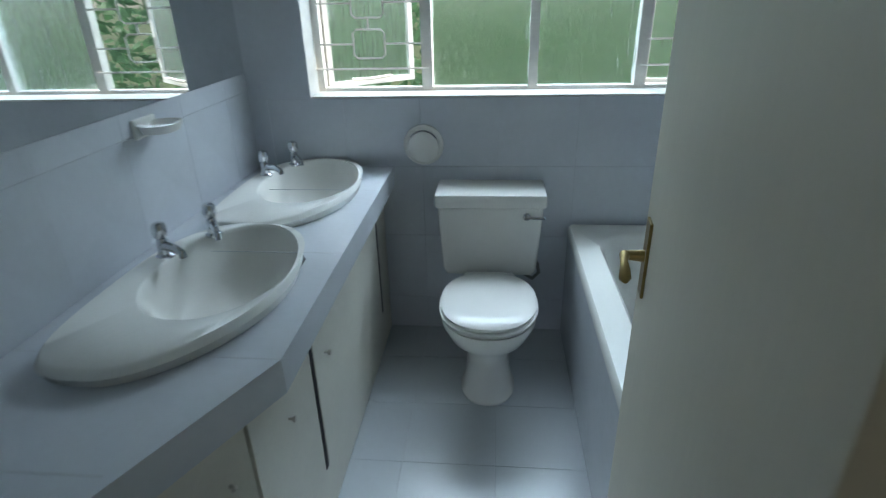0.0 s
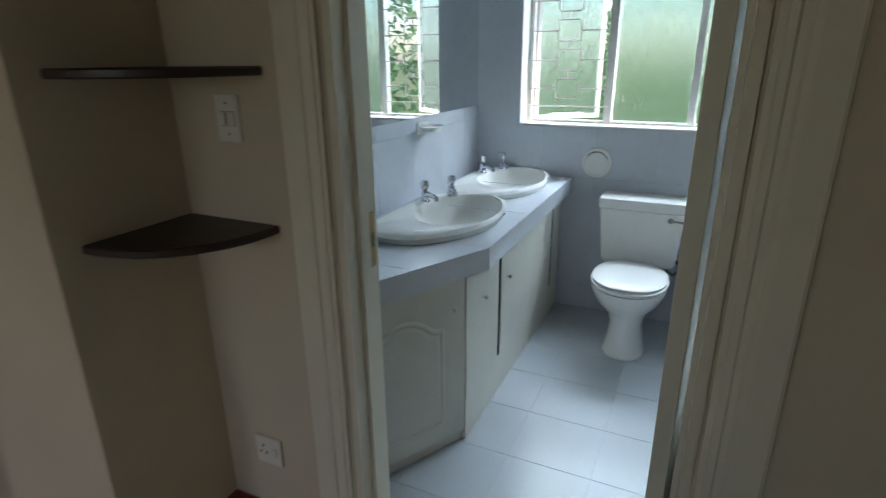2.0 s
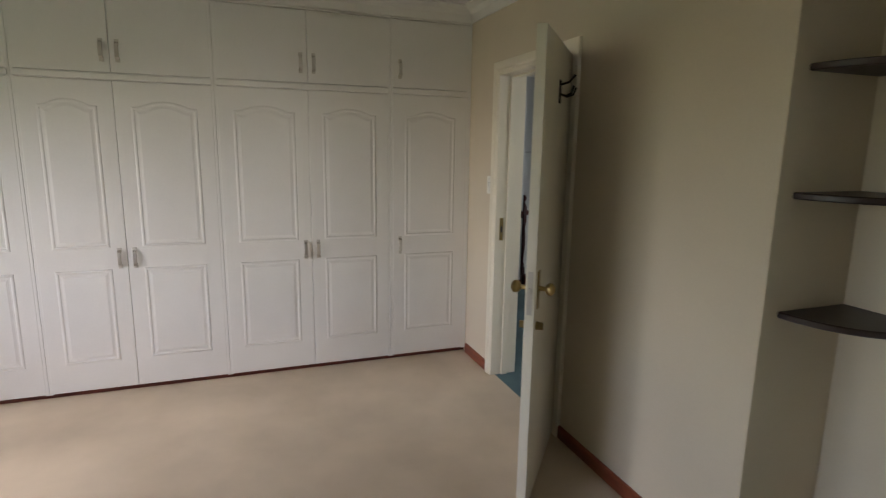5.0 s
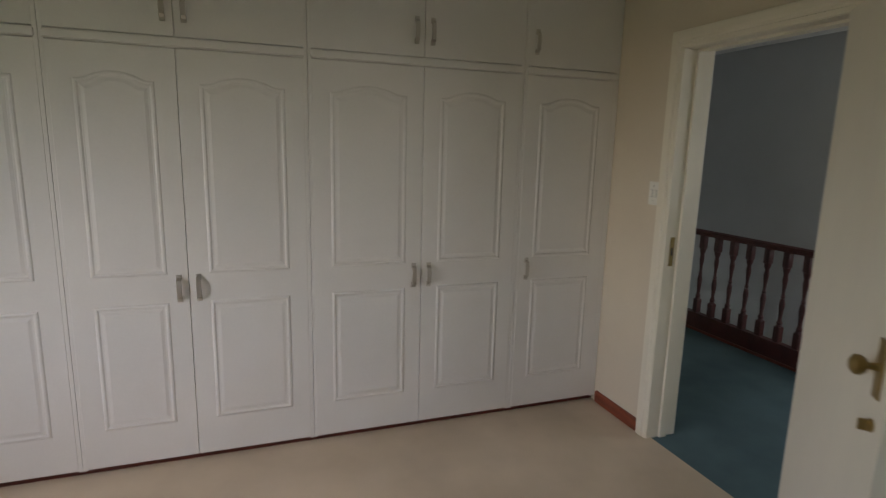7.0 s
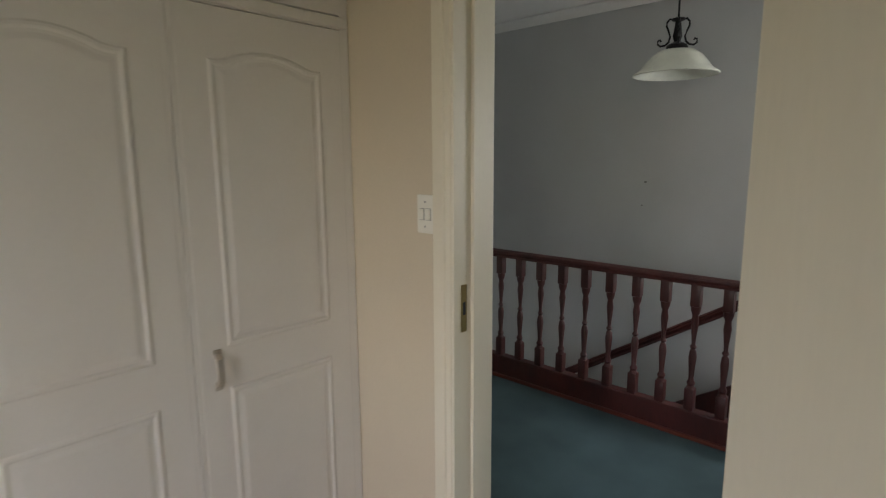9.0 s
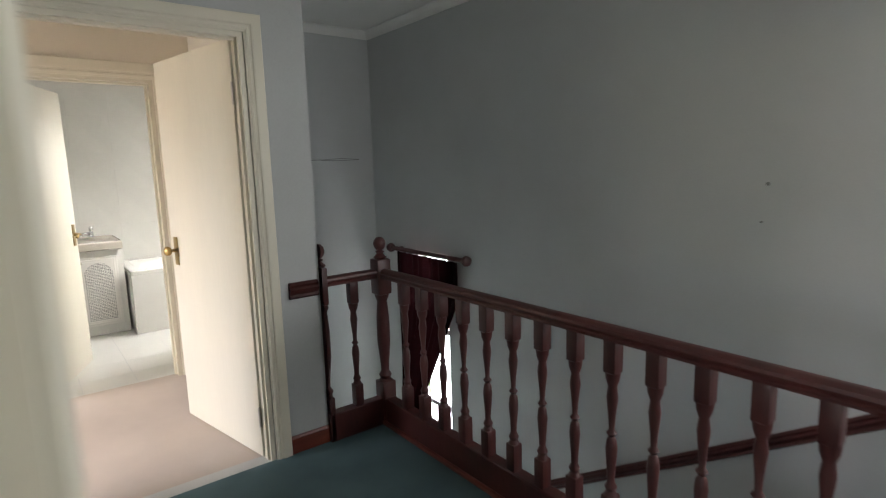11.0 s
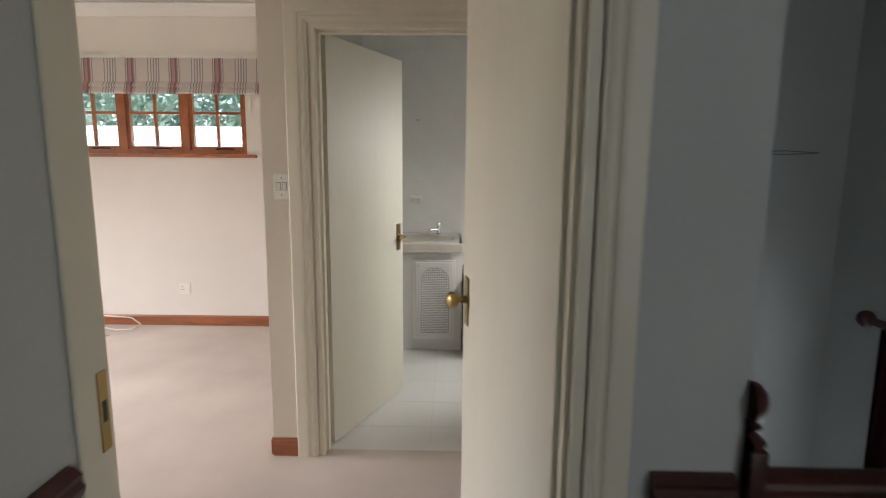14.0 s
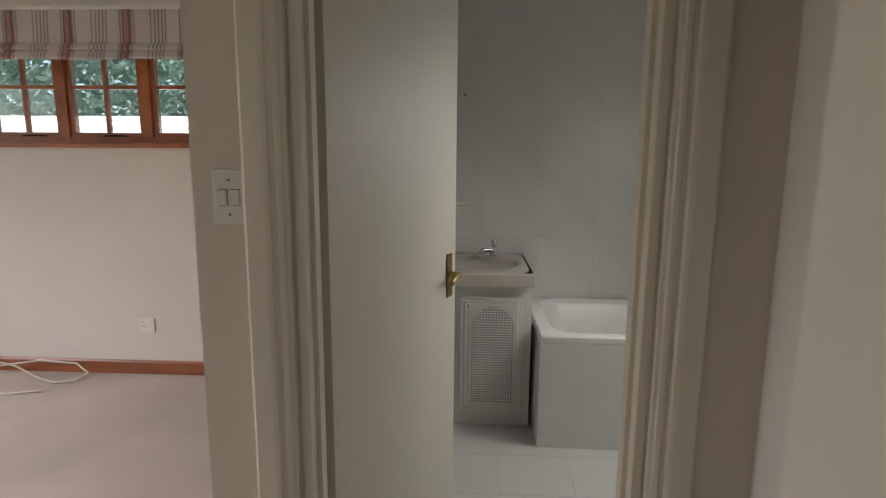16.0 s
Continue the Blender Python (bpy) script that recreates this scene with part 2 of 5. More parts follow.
def tube(bm, pts, r, seg=8, taper=None):
    """A round bar along a path."""
    pts = [Vector(p) for p in pts]
    rings = []
    for i, p in enumerate(pts):
        d = (pts[min(i + 1, len(pts) - 1)] - pts[max(i - 1, 0)]).normalized()
        u = d.orthogonal() if abs(d.z) > 0.95 else d.cross(Vector((0, 0, 1))).normalized()
        u.normalize()
        v = d.cross(u).normalized()
        rr = r if taper is None else r * taper[i]
        rings.append([p + rr * (math.cos(a) * u + math.sin(a) * v) for a in (2 * math.pi * k / seg for k in range(seg))])
    return loft(bm, rings)


def oval(cx, cy, z, rx, ry, n=40, power=2.0, rot=0.0):
    out = []
    for i in range(n):
        a = 2 * math.pi * i / n
        c, s = math.cos(a), math.sin(a)
        x = rx * math.copysign(abs(c) ** (2 / power), c)
        y = ry * math.copysign(abs(s) ** (2 / power), s)
        out.append((cx + x * math.cos(rot) - y * math.sin(rot), cy + x * math.sin(rot) + y * math.cos(rot), z))
    return out


def mesh_of(name, bm, material, smooth=False):
    bmesh.ops.recalc_face_normals(bm, faces=bm.faces)
    data = bpy.data.meshes.new(name)
    bm.to_mesh(data)
    bm.free()
    for m in material if isinstance(material, (list, tuple)) else [material]:
        data.materials.append(m)
    if smooth:
        data.shade_smooth()
        data.set_sharp_from_angle(angle=radians(40))
    return data


def part(name, bm, material, parent, label="", smooth=False):
    ob = new(name, mesh_of(name, bm, material, smooth))
    ob.parent = parent
    return tagged(ob, label)


def thing(name, at=(0, 0, 0), turn=0.0, label="", category="", group="", kind=""):
    ob = new(name)
    ob.matrix_world = pose(*at, 0, 0, turn)
    return tagged(ob, label, category, group, kind)


def solid(name, bm, material, label="", category="", kind="structure", smooth=False, group=""):
    return tagged(new(name, mesh_of(name, bm, material, smooth)), label, category, group, kind)


def B():
    return bmesh.new()


def wall(name, boxes, mats, label, pick=None):
    """A wall of blocks round its openings; pick chooses the finish of each face by its normal and middle."""
    bm = B()
    for b in boxes:
        box(bm, *b)
    if pick:
        bmesh.ops.recalc_face_normals(bm, faces=bm.faces)
        for f in bm.faces:
            f.material_index = pick(f.normal, f.calc_center_median())
    return solid(name, bm, mats, label, "wall")


def with_opening(x0, x1, y0, y1, z0, z1, axis, a, b, lo, hi):
    """Blocks of a wall along an axis with one opening from a to b and lo to hi."""
    if axis == "x":
        out = [(x0, a, y0, y1, z0, z1), (b, x1, y0, y1, z0, z1), (a, b, y0, y1, hi, z1)]
        return out + ([(a, b, y0, y1, z0, lo)] if lo > z0 else [])
    out = [(x0, x1, y0, a, z0, z1), (x0, x1, b, y1, z0, z1), (x0, x1, a, b, hi, z1)]
    return out + ([(x0, x1, a, b, z0, lo)] if lo > z0 else [])

# ---- structure ----
H1, H2, HB = 2.52, 2.68, 2.5
DOOR = 2.04
TILED = lambda n, c: 1 if n.y > 0.5 or (c.y > 1.5 and abs(n.x) > 0.5) else 0
# main bathroom
wall("wall_bathroom_south", with_opening(-0.80, 1.5, 1.417, 1.56, 0, H1, "x", -0.30, 0.557, 0, DOOR), [M_CREAM, M_WTILE], "cream painted and tiled wall with a doorway", TILED)
wall("wall_bathroom_west", [(-0.95, -0.76, 1.56, 3.5, 0, H1)], [M_WTILE, M_GREY], "pale tiled bathroom wall", lambda n, c: 1 if n.x < -0.5 else 0)
wall("wall_bathroom_north", with_opening(-0.95, 1.5, 3.5, 3.72, 0, H1, "x", -0.495, 1.29, 1.085, 1.905), [M_WTILE, M_OUTW, M_WFRAME], "pale tiled wall with a long window opening", lambda n, c: 1 if n.y > 0.5 else (0 if n.y < -0.5 else 2))
wall("wall_bathroom_east", [(1.36, 1.5, 1.56, 3.5, 0, H1)], [M_WTILE], "pale tiled bathroom wall")
# main bedroom
wall("wall_niche", [(-0.95, -0.80, 1.035, 1.56, 0, H1)], [M_CREAM, M_GREY], "cream painted wall return", lambda n, c: 1 if n.x < -0.5 else 0)
wall("wall_bedroom_north", with_opening(-4.95, -0.95, 1.035, 1.215, -0.3, H2, "x", -2.835, -2.015, -0.2, DOOR), [M_CREAM, M_GREY], "painted wall with a doorway to the landing", lambda n, c: 1 if n.y > 0.5 else 0)
wall("wall_bedroom_west", [(-4.05, -3.93, -3.5, 1.035, 0, H1)], [M_CREAM], "cream painted wall")
wall("wall_bedroom_south", with_opening(-4.05, 1.72, -3.62, -3.5, 0, H1, "x", -2.1, 0.3, 0.85, 2.15), [M_CREAM], "cream painted wall with a window opening")
wall("wall_bedroom_east", [(1.6, 1.72, -3.5, 1.56, 0, H1)], [M_CREAM], "cream painted wall")
# landing and stairwell
wall("wall_landing_west", with_opening(-5.03, -4.95, 0.9, 2.386, -0.3, H2, "y", 1.150, 2.095, 0, DOOR), [M_GREY, M_CREAM2], "grey-white painted wall with a doorway", lambda n, c: 1 if n.x < -0.5 else 0)
wall("wall_stair_south", [(-7.23, -5.03, 2.26, 2.386, -2.6, H2), (-5.03, -4.95, 2.26, 2.386, -2.6, -0.3), (-4.95, -0.95, 2.60, 2.70, -2.6, -0.22)], [M_GREY, M_CREAM2], "grey-white stairwell wall", lambda n, c: 1 if n.y < -0.5 else 0)
wall("wall_stair_west", [(-7.23, -7.08, 2.386, 4.2, -2.6, H2)], [M_GREY, M_WTILE2], "grey-white stairwell wall", lambda n, c: 1 if n.x < -0.5 else 0)
# the eastern opening is added, out of view, for the landing lamp
wall("wall_stair_north", with_opening(-7.08, -2.3, 4.0, 4.2, -2.6, H2, "x", -6.55, -5.95, -1.55, 0.688) + with_opening(-2.3, -0.8, 4.0, 4.2, -2.6, H2, "x", -1.9, -1.1, 0.9, 2.1), [M_GREY, M_OUTW], "grey-white stairwell wall with a tall window", lambda n, c: 1 if n.y > 0.5 else 0)
wall("wall_landing_east", [(-0.95, -0.80, 3.5, 4.0, -2.6, H2), (-0.95, -0.80, 1.56, 3.5, H1, H2), (-0.95, -0.80, 1.215, 4.0, -2.6, -0.2)], [M_GREY], "grey-white landing wall")
# second bedroom and its bathroom
wall("wall_ensuite_east", with_opening(-6.64, -6.52, 0.98, 2.26, 0, H2, "y", 1.21, 2.01, 0, DOOR), [M_ENTRY, M_WTILE2], "pale cream wall with a doorway to the small bathroom", lambda n, c: 1 if n.x < -0.5 else 0)
wall("wall_ensuite_south", [(-8.65, -6.64, 0.98, 1.10, 0, H2)], [M_CREAM2, M_WTILE2], "pale cream wall", lambda n, c: 1 if n.y > 0.5 else 0)
wall("wall_ensuite_west", [(-8.87, -8.65, 0.98, 3.1, 0, H2)], [M_WTILE2], "white tiled wall")
wall("wall_ensuite_north", [(-8.65, -7.23, 2.95, 3.1, 0, H2)], [M_WTILE2], "white tiled wall")
wall("wall_guest_west", with_opening(-8.87, -8.65, -3.2, 0.98, 0, H2, "y", -1.50, 0.12, 1.49, 2.16), [M_CREAM2, M_OUTW], "pale cream wall with a high wide window", lambda n, c: 1 if n.x < -0.5 else 0)
# out of view; the opening is added for the guest room lamp
wall("wall_guest_south", with_opening(-8.87, -5.10, -3.32, -3.2, 0, H2, "x", -7.7, -5.5, 0.85, 2.15), [M_CREAM2], "pale cream wall with an added opening")
wall("wall_guest_east", [(-5.22, -5.10, -3.2, 0.9, 0, H2)], [M_CREAM2], "pale cream wall")

for nm, b, m, lab in (("floor_bedroom", (-3.93, 1.6, -3.5, 1.06, -0.12, 0), M_CARPET, "beige cut-pile carpet floor"),
                      ("floor_bedroom_niche", (-0.80, 1.6, 1.06, 1.47, -0.12, 0), M_CARPET, "beige cut-pile carpet floor"),
                      ("floor_landing", (-4.95, -0.95, 1.06, 2.70, -0.22, 0), M_TEAL, "dark teal carpet floor"),
                      ("floor_landing_head", (-2.20, -0.95, 2.70, 4.0, -0.22, 0), M_TEAL, "dark teal carpet floor"),
                      ("floor_guest_room", (-8.65, -5.03, -3.2, 0.98, -0.12, 0), M_CARPET2, "pale beige carpet floor"),
                      ("floor_guest_entry", (-6.58, -5.03, 0.98, 2.26, -0.12, 0), M_CARPET2, "pale beige carpet floor"),
                      ("floor_half_landing", (-7.08, -5.11, 2.386, 4.0, -2.0, -1.87), M_TEAL, "dark teal carpet floor"),
                      ("floor_bathroom", (-0.76, 1.36, 1.47, 3.5, -0.12, -0.0018), M_GROUT, "grey grouted tile floor"),
                      ("floor_ensuite", (-8.65, -6.58, 1.10, 2.95, -0.12, -0.0018), M_GROUT, "grey grouted tile floor")):
    solid(nm, box(B(), *b), m, lab, "floor")
for nm, b, lab in (("ceiling_bathroom", (-0.95, 1.5, 1.5, 3.72, HB, HB + 0.1), "white ceiling"), ("ceiling_bedroom", (-4.05, 1.72, -3.62, 1.5, H1, H1 + 0.1), "white ceiling"),
                   ("ceiling_landing", (-7.23, -0.80, 1.1, 4.2, H2, H2 + 0.1), "white ceiling"), ("ceiling_guest_room", (-8.87, -5.0, -3.32, 3.1, H2 + 0.002, H2 + 0.1), "white ceiling")):
    solid(nm, box(B(), *b), M_CEIL, lab, "ceiling")


def cornice(name, x0, x1, y0, y1, z, d=0.10):
    """A plain cove round a room below its ceiling."""
    bm = B()
    prof = [(0.0, -d), (0.012, -d), (0.03, -d * 0.55), (d * 0.55, -0.03), (d, -0.012), (d, 0.0)]
    loft(bm, [[(x0 + o, y0 + o, z + h), (x1 - o, y0 + o, z + h), (x1 - o, y1 - o, z + h), (x0 + o, y1 - o, z + h)] for o, h in prof], (False, False))
    return solid(name, bm, M_CEIL, "white plaster cove cornice", "cornice")


cornice("cornice_bedroom", -3.30, 1.6, -3.5, 1.035, H1 - 0.001)
cornice("cornice_guest_room", -8.65, -5.10, -3.2, 0.98, H2 - 0.001, 0.09)
cornice("cornice_landing", -7.08, -0.95, 2.386, 4.0, H2 - 0.001, 0.07)


def skirting(name, runs, material, label, h=0.085, d=0.014):
    """Boards along walls: (x0, y0, x1, y1) with the wall on the left of the way."""
    bm = B()
    for x0, y0, x1, y1 in runs:
        a, b = Vector((x0, y0, 0)), Vector((x1, y1, 0))
        n = Vector((y1 - y0, x0 - x1, 0)).normalized() * d
        prof = ((0, 0), (1, 0), (1, h * 0.86), (0.45, h), (0, h))
        loft(bm, [[p + n * k + Vector((0, 0, z + 0.001)) for k, z in prof] for p in (a, b)])
    return solid(name, bm, material, label, "skirting board")


skirting("baseboard_bedroom", [(-3.28, 1.035, -2.893, 1.035), (-1.93, 1.035, -0.80, 1.035), (-0.80, 1.035, -0.80, 1.417), (-0.80, 1.417, -0.43, 1.417), (0.63, 1.417, 1.6, 1.417)], M_SKIRT_DIM, "varnished wooden skirting board, coloured darker for the dim bedroom", 0.07)
skirting("baseboard_guest_room", [(-8.65, -3.2, -8.65, 0.98), (-8.65, 0.98, -6.52, 0.98), (-6.52, 0.98, -6.52, 1.12)], M_SKIRT, "varnished orange-brown wooden skirting board", 0.09)
skirting("baseboard_landing", [(-4.95, 1.215, -2.926, 1.215), (-4.95, 2.17, -4.95, 2.386)], M_SKIRTD, "dark red wooden skirting board", 0.09)


def architrave(name, axis, face, out, a, b, top, w=0.115, lo=0.0, left=True):
    """A moulded door surround on a wall face; out is the side it stands on."""
    bm = B()
    steps = [(k * w / 0.115, h) for k, h in ((0.0, 0.0), (0.0, 0.014), (0.010, 0.017), (0.014, 0.022), (0.026, 0.024), (0.031, 0.018), (0.042, 0.020), (0.048, 0.027), (0.060, 0.029), (0.109, 0.028), (0.115, 0.023), (0.115, 0.0))]
    path = ((a, lo, -1, 0), (a, top, -1, 1), (b, top, 1, 1), (b, lo, 1, 0))
    if not left:
        path = ((a, top, 0, 1),) + path[2:]
    rings = []
    for u, z, su, sz in path:
        ring = []
        for k, h in steps:
            uu, zz, v = u + su * k, z + sz * k, face + out * h * 0.72
            ring.append((uu, v, zz) if axis == "x" else (v, uu, zz))
        rings.append(ring)
    loft(bm, rings)
    return solid(name, bm, M_TRIM, "cream gloss moulded door architrave", "architrave")


def door_lining(name, axis, a, b, v0, v1, top):
    """The lining of a doorway with its stop."""
    bm = B()
    t, mid = 0.022, (v0 + v1) / 2
    for lo, hi, z0, z1 in ((a - 0.002, a + t, 0, top), (b - t, b + 0.002, 0, top), (a + t, b - t, top - t, top + 0.002)):
        for p, q, e in ((v0, v1, 0.0), (mid - 0.02, mid + 0.02, 0.012)):
            l, h2, zz = lo, hi, z0
            if e:
                l, h2 = (lo, hi + e) if hi < (a + b) / 2 else ((lo - e, hi) if lo > (a + b) / 2 else (lo, hi))
                zz = z0 if z0 == 0 else z0 - e
            box(bm, *((l, h2, p, q) if axis == "x" else (p, q, l, h2)), zz, z1)
    return solid(name, bm, M_TRIM, "cream gloss door lining", "door frame")


architrave("trim_bathroom_door", "x", 1.417, -1, -0.312, 0.565, DOOR)
architrave("trim_landing_door", "x", 1.035, -1, -2.812, -2.010, DOOR - 0.02, 0.08)
architrave("trim_landing_door_far", "x", 1.215, 1, -2.84, -2.005, DOOR, 0.085)
architrave("trim_guest_door", "y", -4.95, 1, 1.215, 2.098, DOOR, 0.078, left=False)
solid("trim_guest_door_side", box(B(), -4.951, -4.862, 1.2152, 1.222, 0, DOOR + 0.07, 0.004), M_TRIM, "cream gloss side trim of the doorway", "architrave")
architrave("trim_ensuite_door", "y", -6.52, 1, 1.202, 2.018, DOOR, 0.10)
door_lining("door_frame_bathroom", "x", -0.30, 0.557, 1.417, 1.56, DOOR)
door_lining("door_frame_landing", "x", -2.835, -2.015, 1.035, 1.215, DOOR)
door_lining("door_frame_guest", "y", 1.150, 2.095, -5.03, -4.95, DOOR)
door_lining("door_frame_ensuite", "y", 1.21, 2.01, -6.64, -6.52, DOOR)


# ---- stairs and balustrade ----
stairs = thing("staircase", (0, 0, 0), 0, "carpeted staircase going down beside the landing", "staircase", kind="structure")
N, RISE, RUN = 11, 0.17, 0.265
for i in range(N):
    x1 = -2.20 - i * RUN
    part("step", box(B(), x1 - RUN - 0.02, x1, 2.70, 3.999, -(i + 1) * RISE - 0.19, -(i + 1) * RISE, 0.012), M_TEAL, stairs)
bm = B()
pts = [(-2.20, 0.10)] + [(-2.20 - N * RUN, -N * RISE + 0.10)]
loft(bm, [[(x, 3.975, z + 0.13), (x, 3.975, z - 0.35), (x, 3.998, z - 0.35), (x, 3.998, z + 0.13)] for x, z in pts])
part("stair_skirting", bm, M_MAHOG, stairs, "dark red stair skirting")

SQ = 0.024
BAL = [(SQ, 0.15), (SQ, 0.27), (0.017, 0.285), (0.022, 0.30), (0.013, 0.32), (0.015, 0.36), (0.021, 0.44), (0.017, 0.475), (0.010, 0.487), (0.019, 0.500), (0.010, 0.513),
       (0.012, 0.55), (0.020, 0.63), (0.015, 0.67), (0.024, 0.695), (SQ * 1.1, 0.72), (SQ * 1.1, 0.845)]


def baluster_mesh():
    bm = B()
    for lo, hi, prof in ((0.15, 0.27, None), (0.72, 0.845, None)):
        box(bm, -SQ, SQ, -SQ, SQ, lo, hi, 0.003)
    lathe(bm, BAL[1:-1], 12)
    return mesh_of("baluster", bm, M_MAHOG, True)


rail_thing = thing("balustrade", (-4.95, 2.75, 0), 0, "turned mahogany landing balustrade with moulded handrail", "balustrade", kind="structure")
RAILP = [(u * 0.86, 0.884 + (z - 0.914) * 0.68) for u, z in [(-0.034, 0.842), (0.034, 0.842), (0.036, 0.856), (0.029, 0.864), (0.030, 0.872), (0.037, 0.884), (0.034, 0.900), (0.018, 0.911), (0, 0.914), (-0.018, 0.911), (-0.034, 0.900), (-0.037, 0.884), (-0.030, 0.872), (-0.029, 0.864), (-0.036, 0.856)]]
X_END = -2.22 + 4.95
bm = B()
loft(bm, [[(x, u, z) for u, z in RAILP] for x in (0.03, X_END)])
part("handrail", bm, M_MAHOG, rail_thing, smooth=True)
bm = B()
loft(bm, [[(u, y, z) for u, z in RAILP] for y in (-0.345, -0.03)])
part("handrail", bm, M_MAHOG, rail_thing, smooth=True)
part("base_board", box(B(), 0.03, X_END, -0.032, 0.032, -0.24, 0.15, 0.006), M_MAHOG, rail_thing)
part("base_board", box(B(), -0.032, 0.032, -0.362, -0.03, -0.24, 0.15, 0.006), M_MAHOG, rail_thing)
part("carpet_edge", box(B(), 0.03, X_END, -0.052, -0.033, 0.001, 0.022, 0.004), M_SKIRTD, rail_thing)
me = baluster_mesh()
k = 0
for i in range(-10, 12):
    x = -3.619 + 0.1585 * i + 4.95
    if 0.08 < x < X_END - 0.06:
        b = new("baluster", me)
        b.parent, b.location = rail_thing, (x, 0, 0)
b = new("baluster", me)
b.parent, b.location = rail_thing, (0, -0.18, 0)
NEWEL = [(0.030, 0.935), (0.036, 0.945), (0.022, 0.958), (0.016, 0.966), (0.026, 0.974), (0.014, 0.982), (0.026, 0.992), (0.033, 1.010), (0.034, 1.022), (0.030, 1.038), (0.018, 1.052), (0.004, 1.056)]


def newel(x, y, half=False, big=0.042):
    bm = B()
    lo = -0.25
    box(bm, -big, big, -big, big, lo, 0.24, 0.005)
    box(bm, -big, big, -big, big, 0.74, 0.935, 0.007)
    lathe(bm, [(big, 0.24), (0.028, 0.255), (0.036, 0.275), (0.022, 0.30), (0.026, 0.36), (0.036, 0.46), (0.036, 0.60), (0.028, 0.70), (0.038, 0.725), (big, 0.74)], 14)
    lathe(bm, NEWEL, 16)
    if half:
        bmesh.ops.bisect_plane(bm, geom=bm.verts[:] + bm.edges[:] + bm.faces[:], plane_co=(0, 0, 0), plane_no=(0, -1, 0), clear_outer=True)
    ob = part("newel_post", bm, M_MAHOG, rail_thing, smooth=True)
    ob.location = (x, y, 0)


newel(0, 0)
newel(0, -0.362, True, 0.032)
newel(X_END + 0.04, 0)

DADO = [(0.0, 0.848), (0.012, 0.848), (0.022, 0.858), (0.016, 0.870), (0.026, 0.882), (0.030, 0.896), (0.022, 0.906), (0.026, 0.918), (0.012, 0.930), (0.0, 0.930)]
bm = B()
loft(bm, [[(x, 1.216 + d, z + 0.008) for d, z in DADO] for x in (-4.835, -2.926)])
loft(bm, [[(x, 1.216 + d, z) for d, z in DADO] for x in (-1.92, -0.95)])
loft(bm, [[(-4.95 + d, y, z - 0.05) for d, z in DADO] for y in (2.222, 2.372)])
solid("trim_dado_landing", bm, M_MAHOG, "mahogany moulded dado rail on the landing wall", "dado rail", smooth=True)
bm = B()
loft(bm, [[(x, 4.0 - d, z + dz) for d, z in DADO] for x, dz in ((-5.93, -1.87), (-5.02, -1.87), (-2.25, -0.10), (-0.95, -0.10))])
solid("trim_dado_stair", bm, M_MAHOG, "mahogany dado rail following the stairs", "dado rail", smooth=True)

# ---- doors ----
def lever_set(door, x, z, side, knob=False, thick=0.04, material=None, lock=False):
    """A backplate with a lever or a knob on one face of a door leaf, in the leaf's own axes."""
    material = material or M_BRASS
    y = side * thick / 2
    plate = box(B(), x - 0.021, x + 0.021, min(y, y + side * 0.006), max(y, y + side * 0.006), z - 0.085, z + 0.075, 0.002)
    p = part("handle_plate", plate, material, door, "tarnished brass backplate")
    bm = B()
    if knob:
        lathe(bm, [(0.014, y + side * 0.004), (0.010, y + side * 0.016), (0.009, y + side * 0.030), (0.020, y + side * 0.036), (0.027, y + side * 0.048), (0.026, y + side * 0.060), (0.014, y + side * 0.070), (0.001, y + side * 0.072)], 16, (x, 0, z), "y")
    else:
        lathe(bm, [(0.013, y + side * 0.004), (0.011, y + side * 0.020), (0.009, y + side * 0.045)], 12, (x, 0, z), "y")
        way = -1 if x > 0.4 else 1
        tube(bm, [(x, y + side * 0.042, z), (x + way * 0.03, y + side * 0.046, z), (x + way * 0.05, y + side * 0.045, z - 0.006), (x + way * 0.072, y + side * 0.046, z - 0.014), (x + way * 0.082, y + side * 0.046, z - 0.016)], 0.009, 10, (1.2, 0.8, 1.1, 1.3, 0.6))
    part("door_knob" if knob else "door_handle", bm, material, p, "brass knob" if knob else "brass lever handle", True)
    if lock:
        bm = B()
        lathe(bm, [(0.018, y), (0.018, y + side * 0.008), (0.008, y + side * 0.012)], 14, (x, 0, z - 0.16), "y")
        box(bm, x - 0.004, x + 0.004, min(y, y + side * 0.03), max(y, y + side * 0.03), z - 0.175, z - 0.145)
        part("thumb_turn", bm, material, p)


def door(name, at, turn, width, label, sides=(1, -1), knob=False, height=2.02, thick=0.04, plate_z=1.0, lock=False):
    """A flush leaf hinged at its own origin, lying along +x."""
    d = thing(name, at, turn, label, "door", kind="structure")
    part("leaf", box(B(), 0.004, width, -thick / 2, thick / 2, 0.008, height, 0.002), M_DOOR, d)
    for s in sides:
        lever_set(d, width - 0.06, plate_z, s, knob, thick, lock=lock)
    bm = B()
    box(bm, width - 0.001, width + 0.002, -0.011, 0.011, plate_z - 0.10, plate_z + 0.08)
    box(bm, width, width + 0.011, -0.007, 0.007, plate_z - 0.012, plate_z + 0.012, 0.002)
    part("lock_faceplate", bm, M_STEEL, d, "dull steel lock faceplate")
    for z in (0.22, 1.78):
        part("hinge", lathe(B(), [(0.006, z - 0.05), (0.006, z + 0.05)], 8, (0, thick / 2 + 0.003, 0)), M_STEEL, d)
    return d


